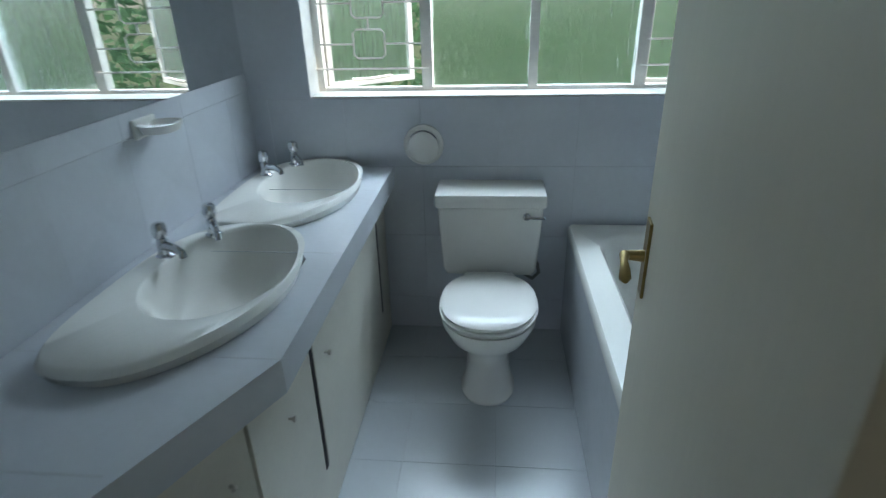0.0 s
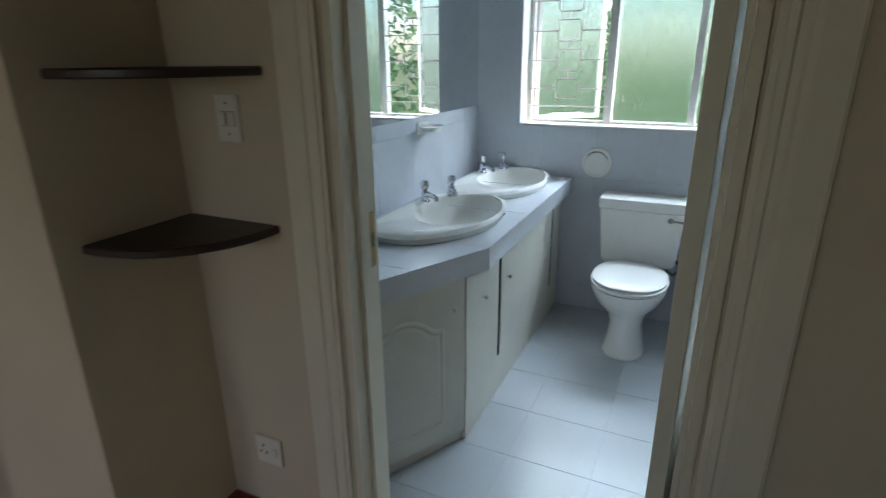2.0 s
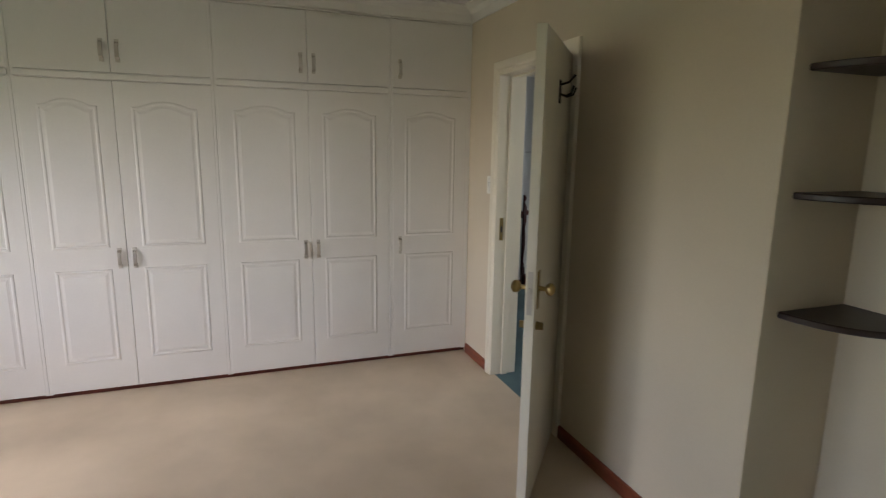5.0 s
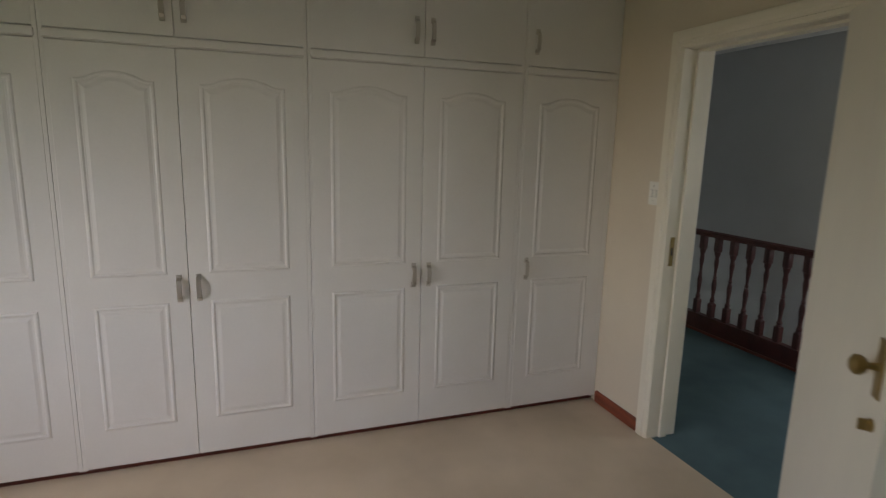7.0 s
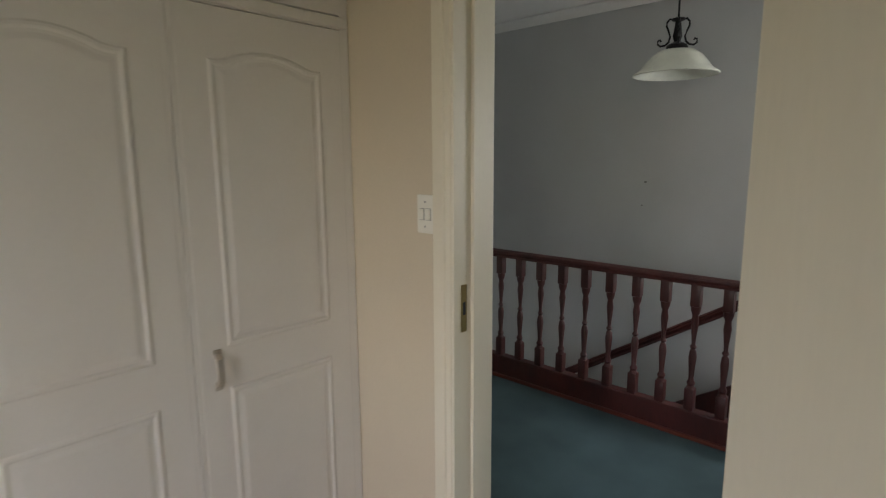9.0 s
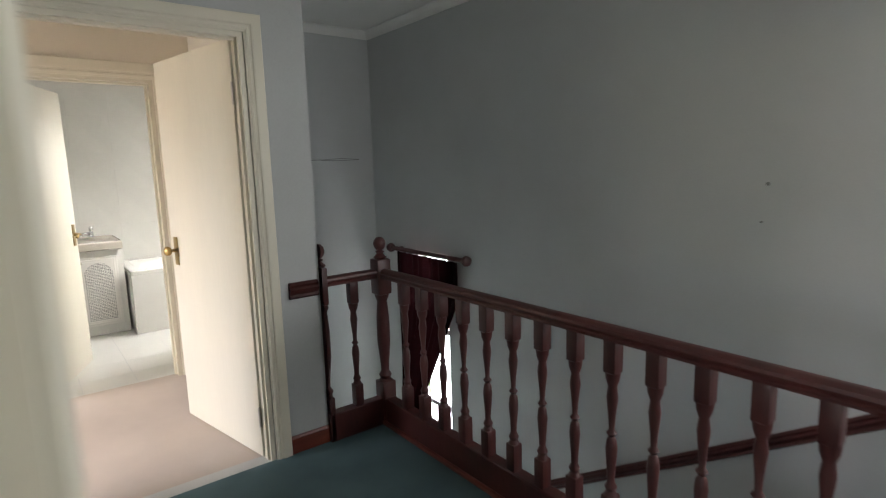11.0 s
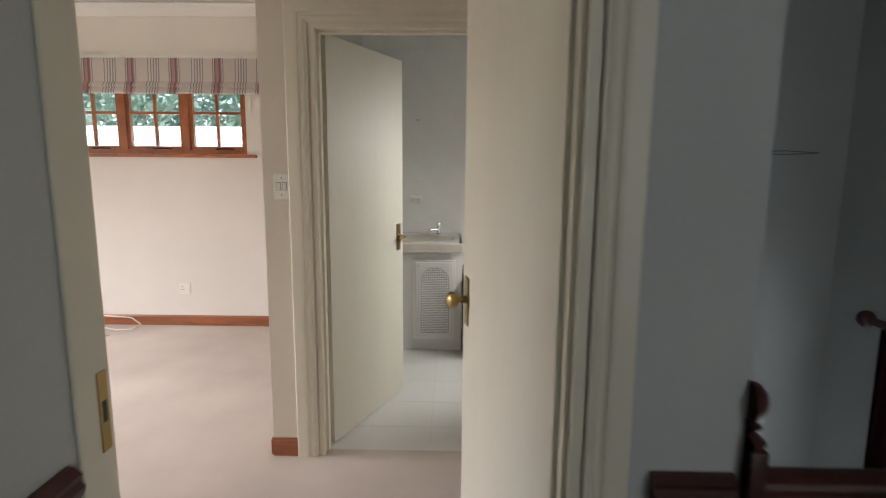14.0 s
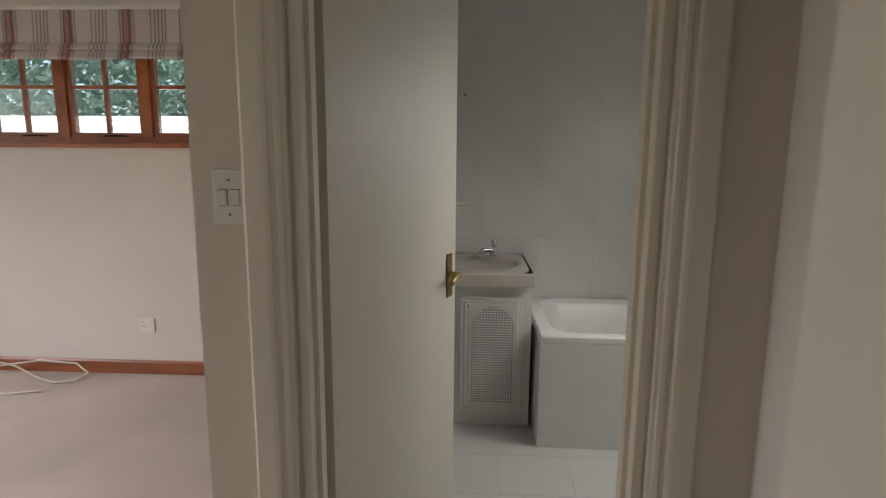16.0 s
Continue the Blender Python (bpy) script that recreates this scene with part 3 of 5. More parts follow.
door("door_bathroom", (0.490, 1.518, 0), 83.2, 0.80, "cream flush bathroom door standing open", plate_z=0.99)
d2 = door("door_landing", (-2.018, 1.022, 0), -40.0, 0.775, "cream flush bedroom door standing open", knob=True, plate_z=1.0, lock=True)
d3 = door("door_guest_room", (-5.005, 2.070, 0), 191.3, 0.815, "cream flush bedroom door standing wide open", knob=True)
d4 = door("door_ensuite", (-6.63, 1.238, 0), 157.5, 0.76, "white flush bathroom door standing half open", plate_z=1.0)
# double coat hook on the bedroom door
hook = thing("coat_hook", (-2.018, 1.022, 0), -40.0, "dark metal double coat hook on the bedroom door", "coat hook")
part("hook_base", box(B(), 0.38, 0.42, 0.020, 0.026, 1.76, 1.86, 0.003), M_IRON, hook)
bm = B()
for sx in (-1, 1):
    tube(bm, [(0.40, 0.024, 1.80), (0.40 + sx * 0.02, 0.05, 1.79), (0.40 + sx * 0.035, 0.075, 1.80), (0.40 + sx * 0.04, 0.085, 1.83)], 0.005, 8)
tube(bm, [(0.40, 0.024, 1.84), (0.40, 0.06, 1.85), (0.40, 0.085, 1.88)], 0.005, 8)
part("hook_arm", bm, M_IRON, hook, smooth=True)
for nm, at, ax in (("strike_plate", (-2.8115, 1.07, 1.03), "x"), ("strike_plate", (-0.2765, 1.534, 1.0), "x"), ("strike_plate", (-4.930, 1.2235, 0.99), "y")):
    x, y, z = at
    bm = box(B(), x - 0.0015, x + 0.0015, y - 0.012, y + 0.012, z - 0.075, z + 0.075) if ax == "x" else box(B(), x - 0.012, x + 0.012, y - 0.0015, y + 0.0015, z - 0.075, z + 0.075)
    s = thing(nm, (0, 0, 0), 0, "worn brass strike plate in the door lining", "strike plate", "strike plates")
    part("plate", bm, M_BRASS, s)
    bm = box(B(), x, x + 0.002, y - 0.006, y + 0.006, z - 0.02, z + 0.02) if ax == "x" else box(B(), x - 0.006, x + 0.006, y, y + 0.002, z - 0.02, z + 0.02)
    part("latch_hole", bm, M_RECESS_SHADE, s)


# ---- switches and sockets ----
def plate_thing(name, at, turn, w, h, label, kind):
    """A wall plate that faces -y in its own axes."""
    t = thing(name, at, turn, label, "light switch" if kind == "switch" else "socket")
    part("plate", box(B(), -w / 2, w / 2, -0.009, 0, -h / 2, h / 2, 0.003), M_PLAST, t)
    if kind == "switch":
        for dx in (-0.014, 0.014):
            bm = box(B(), dx - 0.009, dx + 0.009, -0.014, -0.008, -0.017, 0.017, 0.002)
            part("rocker", bm, M_PLAST, t)
            part("rocker_gap", box(B(), dx - 0.0105, dx + 0.0105, -0.0098, -0.0088, -0.0185, 0.0185), M_PLASTD, t)
        for dz in (-0.038, 0.038):
            part("screw", lathe(B(), [(0.003, -0.0105), (0.003, -0.008)], 8, (0, 0, dz), "y"), M_PLASTD, t)
    else:
        for dx, dz in ((-0.02, 0.016), (-0.031, -0.008), (-0.009, -0.008)):
            part("pin_hole", lathe(B(), [(0.0042, -0.0098), (0.0042, -0.008)], 8, (dx, 0, dz), "y"), M_RECESS_SHADE, t)
        part("rocker", box(B(), 0.018, 0.032, -0.014, -0.008, -0.014, 0.014, 0.002), M_PLAST, t)
    return t


plate_thing("light_switch", (-0.605, 1.4165, 1.315), 0, 0.075, 0.12, "white plastic light switch on the niche wall", "switch")
plate_thing("light_switch", (-2.932, 1.0345, 1.318), 0, 0.072, 0.12, "white plastic light switch beside the landing door", "switch")
plate_thing("light_switch", (-6.5195, 1.068, 1.325), 90, 0.075, 0.12, "white plastic double light switch beside the bathroom door", "switch")
plate_thing("wall_socket", (-0.62, 1.4165, 0.295), 0, 0.10, 0.10, "white plastic wall socket low in the niche", "socket")
plate_thing("wall_socket", (-8.6495, -0.483, 0.332), 90, 0.10, 0.10, "white plastic wall socket above the skirting", "socket")


# ---- corner shelves ----
for z, r in ((1.036, 0.315), (1.430, 0.315), (1.822, 0.315)):
    bm = B()
    n = 18
    arc = [(r * math.cos(a) ** 0.9 if math.cos(a) > 1e-6 else 0.0, -r * math.sin(a) ** 0.9 if math.sin(a) > 1e-6 else 0.0) for a in (math.pi / 2 * i / n for i in range(n + 1))]
    lo = [(0.003, -0.003)] + [(x + 0.003, y - 0.003) for x, y in arc]
    loft(bm, [[(x * k, y * k, h) for x, y in lo] for k, h in ((0.985, -0.011), (1.0, -0.007), (1.0, 0.007), (0.985, 0.011))])
    s = thing("corner_shelf", (-0.80, 1.417, z), 0, "dark stained quarter-round wooden corner shelf", "shelf", "corner shelves in the niche")
    part("board", bm, M_DARKSH, s)


# ---- wardrobe ----
def outline(y0, y1, z0, z1, arch, inset):
    """A panel's outline, with a raised curve along its head."""
    y0, y1, z0, z1 = y0 + inset, y1 - inset, z0 + inset, z1 - inset
    pts = [(y0, z0), (y1, z0)]
    if not arch:
        return pts + [(y1, z1), (y0, z1)]
    n = 14
    head = []
    for i in range(n + 1):
        u = i / n
        s = math.sin(math.pi * min(max((u - 0.12) / 0.76, 0), 1))
        head.append((y1 + (y0 - y1) * u, z1 - arch + arch * s ** 0.8 if s > 0 else z1 - arch))
    return pts + head


def raised_panel(y0, y1, z0, z1, arch=0.0, front=0.0, lip=0.028):
    """A routed groove and a raised field on a door front that faces +x."""
    bm = B()
    rings = [[(front + h, y, z) for y, z in outline(y0, y1, z0, z1, arch, k)] for k, h in ((0, 0.0), (0.006, 0.0035), (0.013, 0.0042), (0.020, 0.001), (lip, 0.0012), (lip + 0.014, 0.004))]
    loft(bm, rings, (False, True))
    return bm


def bow_handle(front, y, z, h=0.10):
    bm = B()
    box(bm, front, front + 0.004, y - 0.012, y + 0.012, z - h / 2 - 0.014, z - h / 2 + 0.014, 0.002)
    box(bm, front, front + 0.004, y - 0.012, y + 0.012, z + h / 2 - 0.014, z + h / 2 + 0.014, 0.002)
    strip = [(front + 0.003, -h / 2), (front + 0.017, -h / 2 + 0.012), (front + 0.021, 0), (front + 0.017, h / 2 - 0.012), (front + 0.003, h / 2)]
    loft(bm, [[(x + d, y + s, z + k) for d, s in ((0, -0.011), (0, 0.011), (0.004, 0.009), (0.004, -0.009))] for x, k in strip])
    return bm


UNITS = [((0.437, 1.033), [(0.455, 1.00, 0)]), ((-0.677, 0.437), [(-0.113, 0.420, 0), (-0.662, -0.1152, 1)]), ((-1.712, -0.677), [(-1.2235, -0.694, 0), (-1.696, -1.2258, 1)]), ((-2.75, -1.712), [(-2.230, -1.728, 0), (-2.734, -2.234, 1)]), ((-3.49, -2.75), [(-3.47, -2.766, 1)])]
for (a, b), leaves in UNITS:
    w = thing("wardrobe", (-3.30, a, 0), 0, "white painted built-in wardrobe with panelled doors shut", "wardrobe", "wardrobes along the bedroom wall")
    L = b - a
    part("carcass", box(B(), -0.60, -0.02, 0.001, L - 0.001, 0.03, 2.45), M_WARD, w)
    for y0, y1 in ((0.001, 0.018), (L - 0.018 if b < 1 else L - 0.034, L - 0.001)):
        part("stile", box(B(), -0.03, -0.0012, y0, y1, 0.03, 2.404), M_WARD, w)
    part("rail", box(B(), -0.03, -0.001, 0.018, L - 0.018, 1.915, 1.955), M_WARD, w)
    part("top_trim", box(B(), -0.03, 0.001, 0.001, L - 0.001, 2.405, 2.47), M_WARD, w)
    part("lintel", box(B(), -0.02, 0.010, 0.012, L - 0.012, 1.918, 1.950, 0.004), M_WARD, w, "white moulded lintel strip")
    part("plinth", box(B(), -0.58, -0.03, 0.001, L - 0.001, 0.001, 0.03), M_SKIRTD, w, "dark red recessed plinth strip")
    for y0, y1, low in leaves:
        for z0, z1, up in ((0.035, 1.912, 0), (1.958, 2.402, 1)):
            dr = part("door", box(B(), -0.02, 0.0, y0 - a, y1 - a, z0, z1, 0.0025), M_WARD, w)
            e = 0.085
            if not up:
                part("panel", raised_panel(y0 - a + e, y1 - a - e, 0.93, 1.805, 0.035), M_WARD, dr)
                part("panel", raised_panel(y0 - a + e, y1 - a - e, 0.215, 0.80, 0.0), M_WARD, dr)
            hy = (y0 + 0.040 if not low else y1 - 0.040) - a
            if len(leaves) == 1 and b > 1:
                hy = y0 + 0.050 - a
            part("handle", bow_handle(0.0, hy, 0.865 if not up else 2.08), M_STEEL, dr, "dull metal bow handle", True)


# ---- main bathroom ----
# vanity: counter with a slanting near end, cupboards below
ctop = thing("vanity_counter", (0, 0, 0), 0, "pale tiled vanity counter with an angled end", "counter")
HOLES = [(2.482 - 0.248, 2.482 + 0.248), (3.205 - 0.248, 3.205 + 0.248)]
HX0, HX1 = -0.430 - 0.168, -0.430 + 0.168
edges = [2.14] + [y for h in HOLES for y in h] + [3.498]
slabs = [(-0.758, -0.168, y0, y1) for y0, y1 in zip(edges[0::2], edges[1::2])]
slabs += [q for y0, y1 in HOLES for q in ((-0.758, HX0, y0, y1), (HX1, -0.168, y0, y1))]
for q in slabs:
    part("counter_slab", box(B(), *q, 0.715, 0.80), M_WTILE, ctop)
# corners of the two basin cut-outs
for y0, y1 in HOLES:
    for x, sx in ((HX0, 1), (HX1, -1)):
        for y, sy in ((y0, 1), (y1, -1)):
            bm = B()
            tri = [(x, y), (x + sx * 0.09, y), (x, y + sy * 0.134)]
            loft(bm, [[(a, b, z) for a, b in (tri if sx * sy > 0 else tri[::-1])] for z in (0.715, 0.80)])
            part("counter_slab", bm, M_WTILE, ctop)
bm = B()
loft(bm, [[(x, y, z) for x, y in ((-0.758, 2.14), (-0.168, 2.14), (-0.44, 1.565), (-0.758, 1.565))] for z in (0.715, 0.80)])
part("counter_slab", bm, M_WTILE, ctop)
for y in (3.19, 2.64, 2.14):
    part("tile_joint", box(B(), -0.757, -0.169, y - 0.0012, y + 0.0012, 0.7995, 0.8006), M_GROUT, ctop)
part("tile_joint", box(B(), -0.757, -0.34, 1.829, 1.8315, 0.7995, 0.8006), M_GROUT, ctop)

cup = thing("vanity_cupboard", (0, 0, 0), 0, "cream painted cupboards under the vanity counter", "cupboard")
bm = B()
loft(bm, [[(-0.756, 3.496, z), (-0.245, 3.496, z), (-0.245, 2.05, z), (-0.505, 1.567, z), (-0.756, 1.567, z)] for z in (0.002, 0.66)])
part("body", bm, M_CUPB, cup)
for y0, y1, ky, kz in ((2.445, 3.295, 2.53, 0.535), (2.056, 2.415, 2.235, 0.555)):
    dr = part("door", box(B(), -0.243, -0.222, y0, y1, 0.19, 0.713, 0.002), M_CUPB, cup)
    part("knob", lathe(B(), [(0.004, -0.222), (0.004, -0.214), (0.008, -0.210), (0.008, -0.204), (0.001, -0.202)], 10, (0, ky, kz), "x"), M_STEEL, dr, "small metal knob", True)
part("stile", box(B(), -0.243, -0.224, 3.325, 3.49, 0.19, 0.713, 0.002), M_CUPB, cup)
part("plinth", box(B(), -0.243, -0.226, 2.06, 3.49, 0.002, 0.187, 0.002), M_CUPB, cup)
# dark strips fill the door gaps as painted shade
for y in (2.430, 3.310):
    part("gap_shade", box(B(), -0.2435, -0.2225, y - 0.009, y + 0.009, 0.19, 0.713), M_RECESS_SHADE, cup, "dark strip painted as shade between the doors")
# the angled end door with an arched panel
ang = Vector((-0.505 + 0.245, 1.567 - 2.05, 0))
length = ang.length
yaw_end = math.degrees(math.atan2(-ang.x, ang.y)) + 180
holder = thing("vanity_end_cupboard", (-0.505, 1.567, 0), yaw_end, "cream angled cupboard door with an arched panel", "cupboard")
dr = part("door", box(B(), 0.001, 0.022, 0.05, length + 0.004, 0.06, 0.713, 0.002), M_CUPB, holder)
part("panel", raised_panel(0.11, length - 0.09, 0.13, 0.61, 0.07, 0.022, 0.02), M_CUPB, dr)
part("knob", lathe(B(), [(0.004, 0.022), (0.004, 0.030), (0.008, 0.035), (0.001, 0.041)], 10, (0, length - 0.05, 0.60), "x"), M_STEEL, dr)
for z in (0.18, 0.58):
    part("hinge", box(B(), 0.020, 0.027, 0.045, 0.062, z - 0.03, z + 0.03, 0.002), M_STEEL, dr)


def pillar_tap(bm_body, bm_cap, at, turn):
    m = pose(*at, 0, 0, turn)
    b = B()
    lathe(b, [(0.024, 0), (0.024, 0.006), (0.017, 0.012), (0.015, 0.045), (0.012, 0.055)], 14)
    tube(b, [(0, 0, 0.030), (0.03, 0, 0.040), (0.07, 0, 0.040), (0.090, 0, 0.034), (0.094, 0, 0.020)], 0.011, 10, (1.2, 1.1, 0.95, 0.95, 0.9))
    bmesh.ops.transform(b, matrix=m, verts=b.verts)
    c = B()
    lathe(c, [(0.011, 0.054), (0.017, 0.060), (0.019, 0.068), (0.019, 0.088), (0.016, 0.096), (0.010, 0.099), (0.001, 0.100)], 10)
    bmesh.ops.transform(c, matrix=m, verts=c.verts)
    return b, c


def basin(cx, cy):
    """An oval drop-in basin with a wide ledge at its back, two pillar taps, overflow and plug hole."""
    t = thing("washbasin", (cx, cy, 0.80), 0, "white oval ceramic washbasin set in the counter", "washbasin", "washbasins on the vanity")
    bm = B()
    bx, by = 0.025, 0.070
    px, py = -0.072, -0.065

    def rim(z, k, p=0.0):
        """The outer outline: straight at the back, with a fuller corner at its near back end."""
        out = []
        for i in range(64):
            a = 2 * math.pi * i / 64
            c, s = math.cos(a), math.sin(a)
            e = 3.0 if c < 0 and s < 0 else (2.5 if c < 0 else (1.9 if s < 0 else 2.05))
            e = e + p
            out.append((0.220 * k * math.copysign(abs(c) ** (2 / e), c) - 0.004 - 0.045 * max(0, -s) ** 2, (0.392 if s < 0 else 0.362) * k * math.copysign(abs(s) ** (2 / e), s), z))
        return out

    rings = [rim(0.001, 0.97), rim(0.024, 1.0), rim(0.036, 0.975), rim(0.041, 0.955), oval(bx, by, 0.0405, 0.184, 0.272, 64, 2.1), oval(bx, by, 0.038, 0.180, 0.267, 64, 2.1), oval(bx, by, 0.028, 0.176, 0.262, 64, 2.1),
             oval(bx, by, 0.0, 0.166, 0.246, 64, 2.1), oval(bx - 0.008, by - 0.010, -0.05, 0.150, 0.222, 64, 2.1), oval(bx - 0.025, by - 0.030, -0.095, 0.122, 0.182, 64, 2.0), oval(bx - 0.055, by - 0.070, -0.118, 0.072, 0.110, 64, 2.0), oval(px, py, -0.124, 0.024, 0.024, 64, 2.0)]
    loft(bm, rings, (False, True))
    part("bowl", bm, M_CERAM, t, smooth=True)
    part("plug_hole", lathe(B(), [(0.030, -0.1225), (0.030, -0.117), (0.020, -0.115)], 18, (px, py, 0)), M_CHROME, t, "chrome waste ring")
    part("plug_hole", lathe(B(), [(0.023, -0.1152), (0.023, -0.1142)], 18, (px, py, 0)), M_RECESS_SHADE, t)
    part("overflow", lathe(B(), [(0.013, -0.010), (0.013, 0.004), (0.006, 0.006)], 14, (-0.150, -0.040, 0.008), "x"), M_CHROME, t, "chrome overflow ring")
    for dx, dy, rot in ((-0.172, 0.115, -30), (-0.105, 0.262, -55)):
        b, c = pillar_tap(None, None, (dx, dy, 0.036), rot)
        tp = part("tap", b, M_CHROME, t, "chrome pillar tap", True)
        part("tap_head", c, M_CHROME, tp, "clear-capped chrome tap head", True)
    chain = B()
    for i in range(12):
        u = i / 11
        x, y, z = -0.144 + 0.066 * u, -0.042 - 0.022 * u, 0.004 - 0.112 * math.sin(u * math.pi / 2)
        box(chain, x - 0.002, x + 0.002, y - 0.002, y + 0.002, z - 0.001, z + 0.003)
    part("plug_chain", chain, M_CHROME, t)
    return t


basin(-0.455, 2.412)
basin(-0.455, 3.135)

mir = thing("mirror", (-0.7595, 0, 0), 0, "large frameless wall mirror above the vanity", "mirror")
part("mirror_glass", box(B(), 0.001, 0.006, 1.60, 3.49, 1.19, 1.83), M_MIRROR, mir)

soap = thing("soap_dish", (-0.76, 2.77, 1.135), 0, "white ceramic soap dish fixed to the tiles", "soap dish")
part("backplate", box(B(), 0.001, 0.014, -0.06, 0.05, -0.028, 0.03, 0.006), M_CERAM, soap)
bm = B()
loft(bm, [oval(0.055, 0, -0.012, 0.045, 0.055, 24, 2.4), oval(0.055, 0, 0.012, 0.055, 0.068, 24, 2.4), oval(0.055, 0, 0.014, 0.046, 0.058, 24, 2.4), oval(0.055, 0, 0.0, 0.035, 0.045, 24, 2.4)])
part("dish", bm, M_CERAM, soap, smooth=True)

roll = thing("toilet_roll_holder", (-0.035, 3.5, 0.895), 0, "white ceramic round toilet roll holder", "roll holder")
bm = B()
lathe(bm, [(0.084, -0.001), (0.084, -0.014), (0.076, -0.020), (0.064, -0.019), (0.058, -0.008), (0.040, -0.004)], 28, (0, 0, 0), "y")
part("rim", bm, M_CERAM, roll, smooth=True)
part("cover", lathe(B(), [(0.064, -0.010), (0.063, -0.024), (0.052, -0.031), (0.025, -0.034), (0.001, -0.0345)], 28, (0, 0, -0.006), "y"), M_CERAM, roll, "domed white cover", True)
part("spring_arc", tube(B(), [(0.060 * math.cos(radians(a)), -0.030, 0.060 * math.sin(radians(a)) + 0.004) for a in range(28, 156, 12)], 0.0035, 6), M_CHROME, roll, "thin chrome arc")

# toilet
wc = thing("toilet", (0.245, 3.06, 0), 0, "white ceramic close-coupled toilet with its lid shut", "toilet")
bm = B()
loft(bm, [oval(0, 0.02, 0.0, 0.105, 0.135, 36, 2.3), oval(0, 0.02, 0.012, 0.108, 0.138, 36, 2.3), oval(0, 0.03, 0.05, 0.092, 0.125, 36, 2.2), oval(0, 0.03, 0.16, 0.078, 0.118, 36, 2.1), oval(0, 0.015, 0.24, 0.098, 0.140, 36, 2.1), oval(0, -0.02, 0.31, 0.150, 0.195, 36, 2.1), oval(0, -0.035, 0.37, 0.176, 0.212, 36, 2.1), oval(0, -0.035, 0.395, 0.178, 0.214, 36, 2.1)])
part("bowl", bm, M_CERAM, wc, smooth=True)
bm = B()
loft(bm, [oval(0, -0.025, 0.397, 0.178, 0.215, 36, 2.25), oval(0, -0.025, 0.412, 0.184, 0.220, 36, 2.25), oval(0, -0.025, 0.416, 0.180, 0.216, 36, 2.25)])
part("seat", bm, M_SEAT, wc, smooth=True)
bm = B()
loft(bm, [oval(0, -0.02, 0.4165, 0.174, 0.210, 36, 2.25), oval(0, -0.02, 0.428, 0.178, 0.214, 36, 2.25), oval(0, -0.02, 0.436, 0.166, 0.200, 36, 2.2), oval(0, -0.02, 0.440, 0.10, 0.13, 36, 2.1)])
part("lid", bm, M_SEAT, wc, smooth=True)
bm = B()
box(bm, -0.11, 0.11, 0.13, 0.30, 0.30, 0.40, 0.02)
part("cistern_shelf", bm, M_CERAM, wc, smooth=True)
bm = B()
loft(bm, [[(sx * w, y, z) for sx, y in ((-1, 0.255 - d), (1, 0.255 - d), (1, 0.43), (-1, 0.43))] for w, d, z in ((0.178, 0.0, 0.385), (0.192, 0.006, 0.40), (0.212, 0.016, 0.69))])
bmesh.ops.bevel(bm, geom=bm.edges[:], offset=0.014, segments=3, affect="EDGES", profile=0.5)
part("cistern", bm, M_CERAM, wc, smooth=True)
part("cistern_lid", box(B(), -0.222, 0.222, 0.225, 0.436, 0.688, 0.748, 0.014), M_CERAM, wc, smooth=True)
bm = B()
lathe(bm, [(0.015, 0.248), (0.015, 0.232), (0.008, 0.226)], 14, (0.145, 0, 0.655), "y")
tube(bm, [(0.145, 0.228, 0.655), (0.175, 0.222, 0.655), (0.215, 0.224, 0.652)], 0.006, 8)
part("flush_lever", bm, M_CHROME, wc, "chrome flush lever", True)
for sx in (-0.075, 0.075):
    part("seat_hinge", lathe(B(), [(0.011, sx - 0.016), (0.011, sx + 0.016)], 10, (0, 0.185, 0.422), "x"), M_SEAT, wc)
pipe = thing("water_pipe", (0.245, 3.06, 0), 0, "dark flexible pipe beside the cistern", "pipe")
part("hose", tube(B(), [(0.15, 0.33, 0.384), (0.155, 0.33, 0.35), (0.185, 0.34, 0.325), (0.215, 0.36, 0.345), (0.21, 0.40, 0.37), (0.19, 0.437, 0.375)], 0.008, 8), M_PLASTD, pipe)

# bathtub with tiled front
tub = thing("bathtub", (0, 0, 0), 0, "white bathtub behind a pale tiled panel", "bathtub")
part("front_panel", box(B(), 0.582, 0.66, 1.57, 3.495, 0.002, 0.502), M_WTILE, tub, "pale tiled bath panel")
bm = B()
cx, cy = 0.965, 2.53
def rect(z, hx, hy, r, n=6):
    out = []
    for qx, qy, a0 in ((1, 1, 0), (-1, 1, 90), (-1, -1, 180), (1, -1, 270)):
        for i in range(n + 1):
            a = radians(a0 + 90 * i / n)
            out.append((cx + qx * (hx - r) + r * math.cos(a), cy + qy * (hy - r) + r * math.sin(a), z))
    return out
loft(bm, [rect(0.504, 0.386, 0.96, 0.02), rect(0.536, 0.386, 0.962, 0.02), rect(0.547, 0.378, 0.955, 0.02), rect(0.547, 0.290, 0.87, 0.16), rect(0.530, 0.275, 0.85, 0.16), rect(0.35, 0.25, 0.78, 0.15), rect(0.20, 0.225, 0.70, 0.14), rect(0.17, 0.18, 0.62, 0.12)], (False, True))
part("tub_shell", bm, M_CERAM, tub, smooth=True)


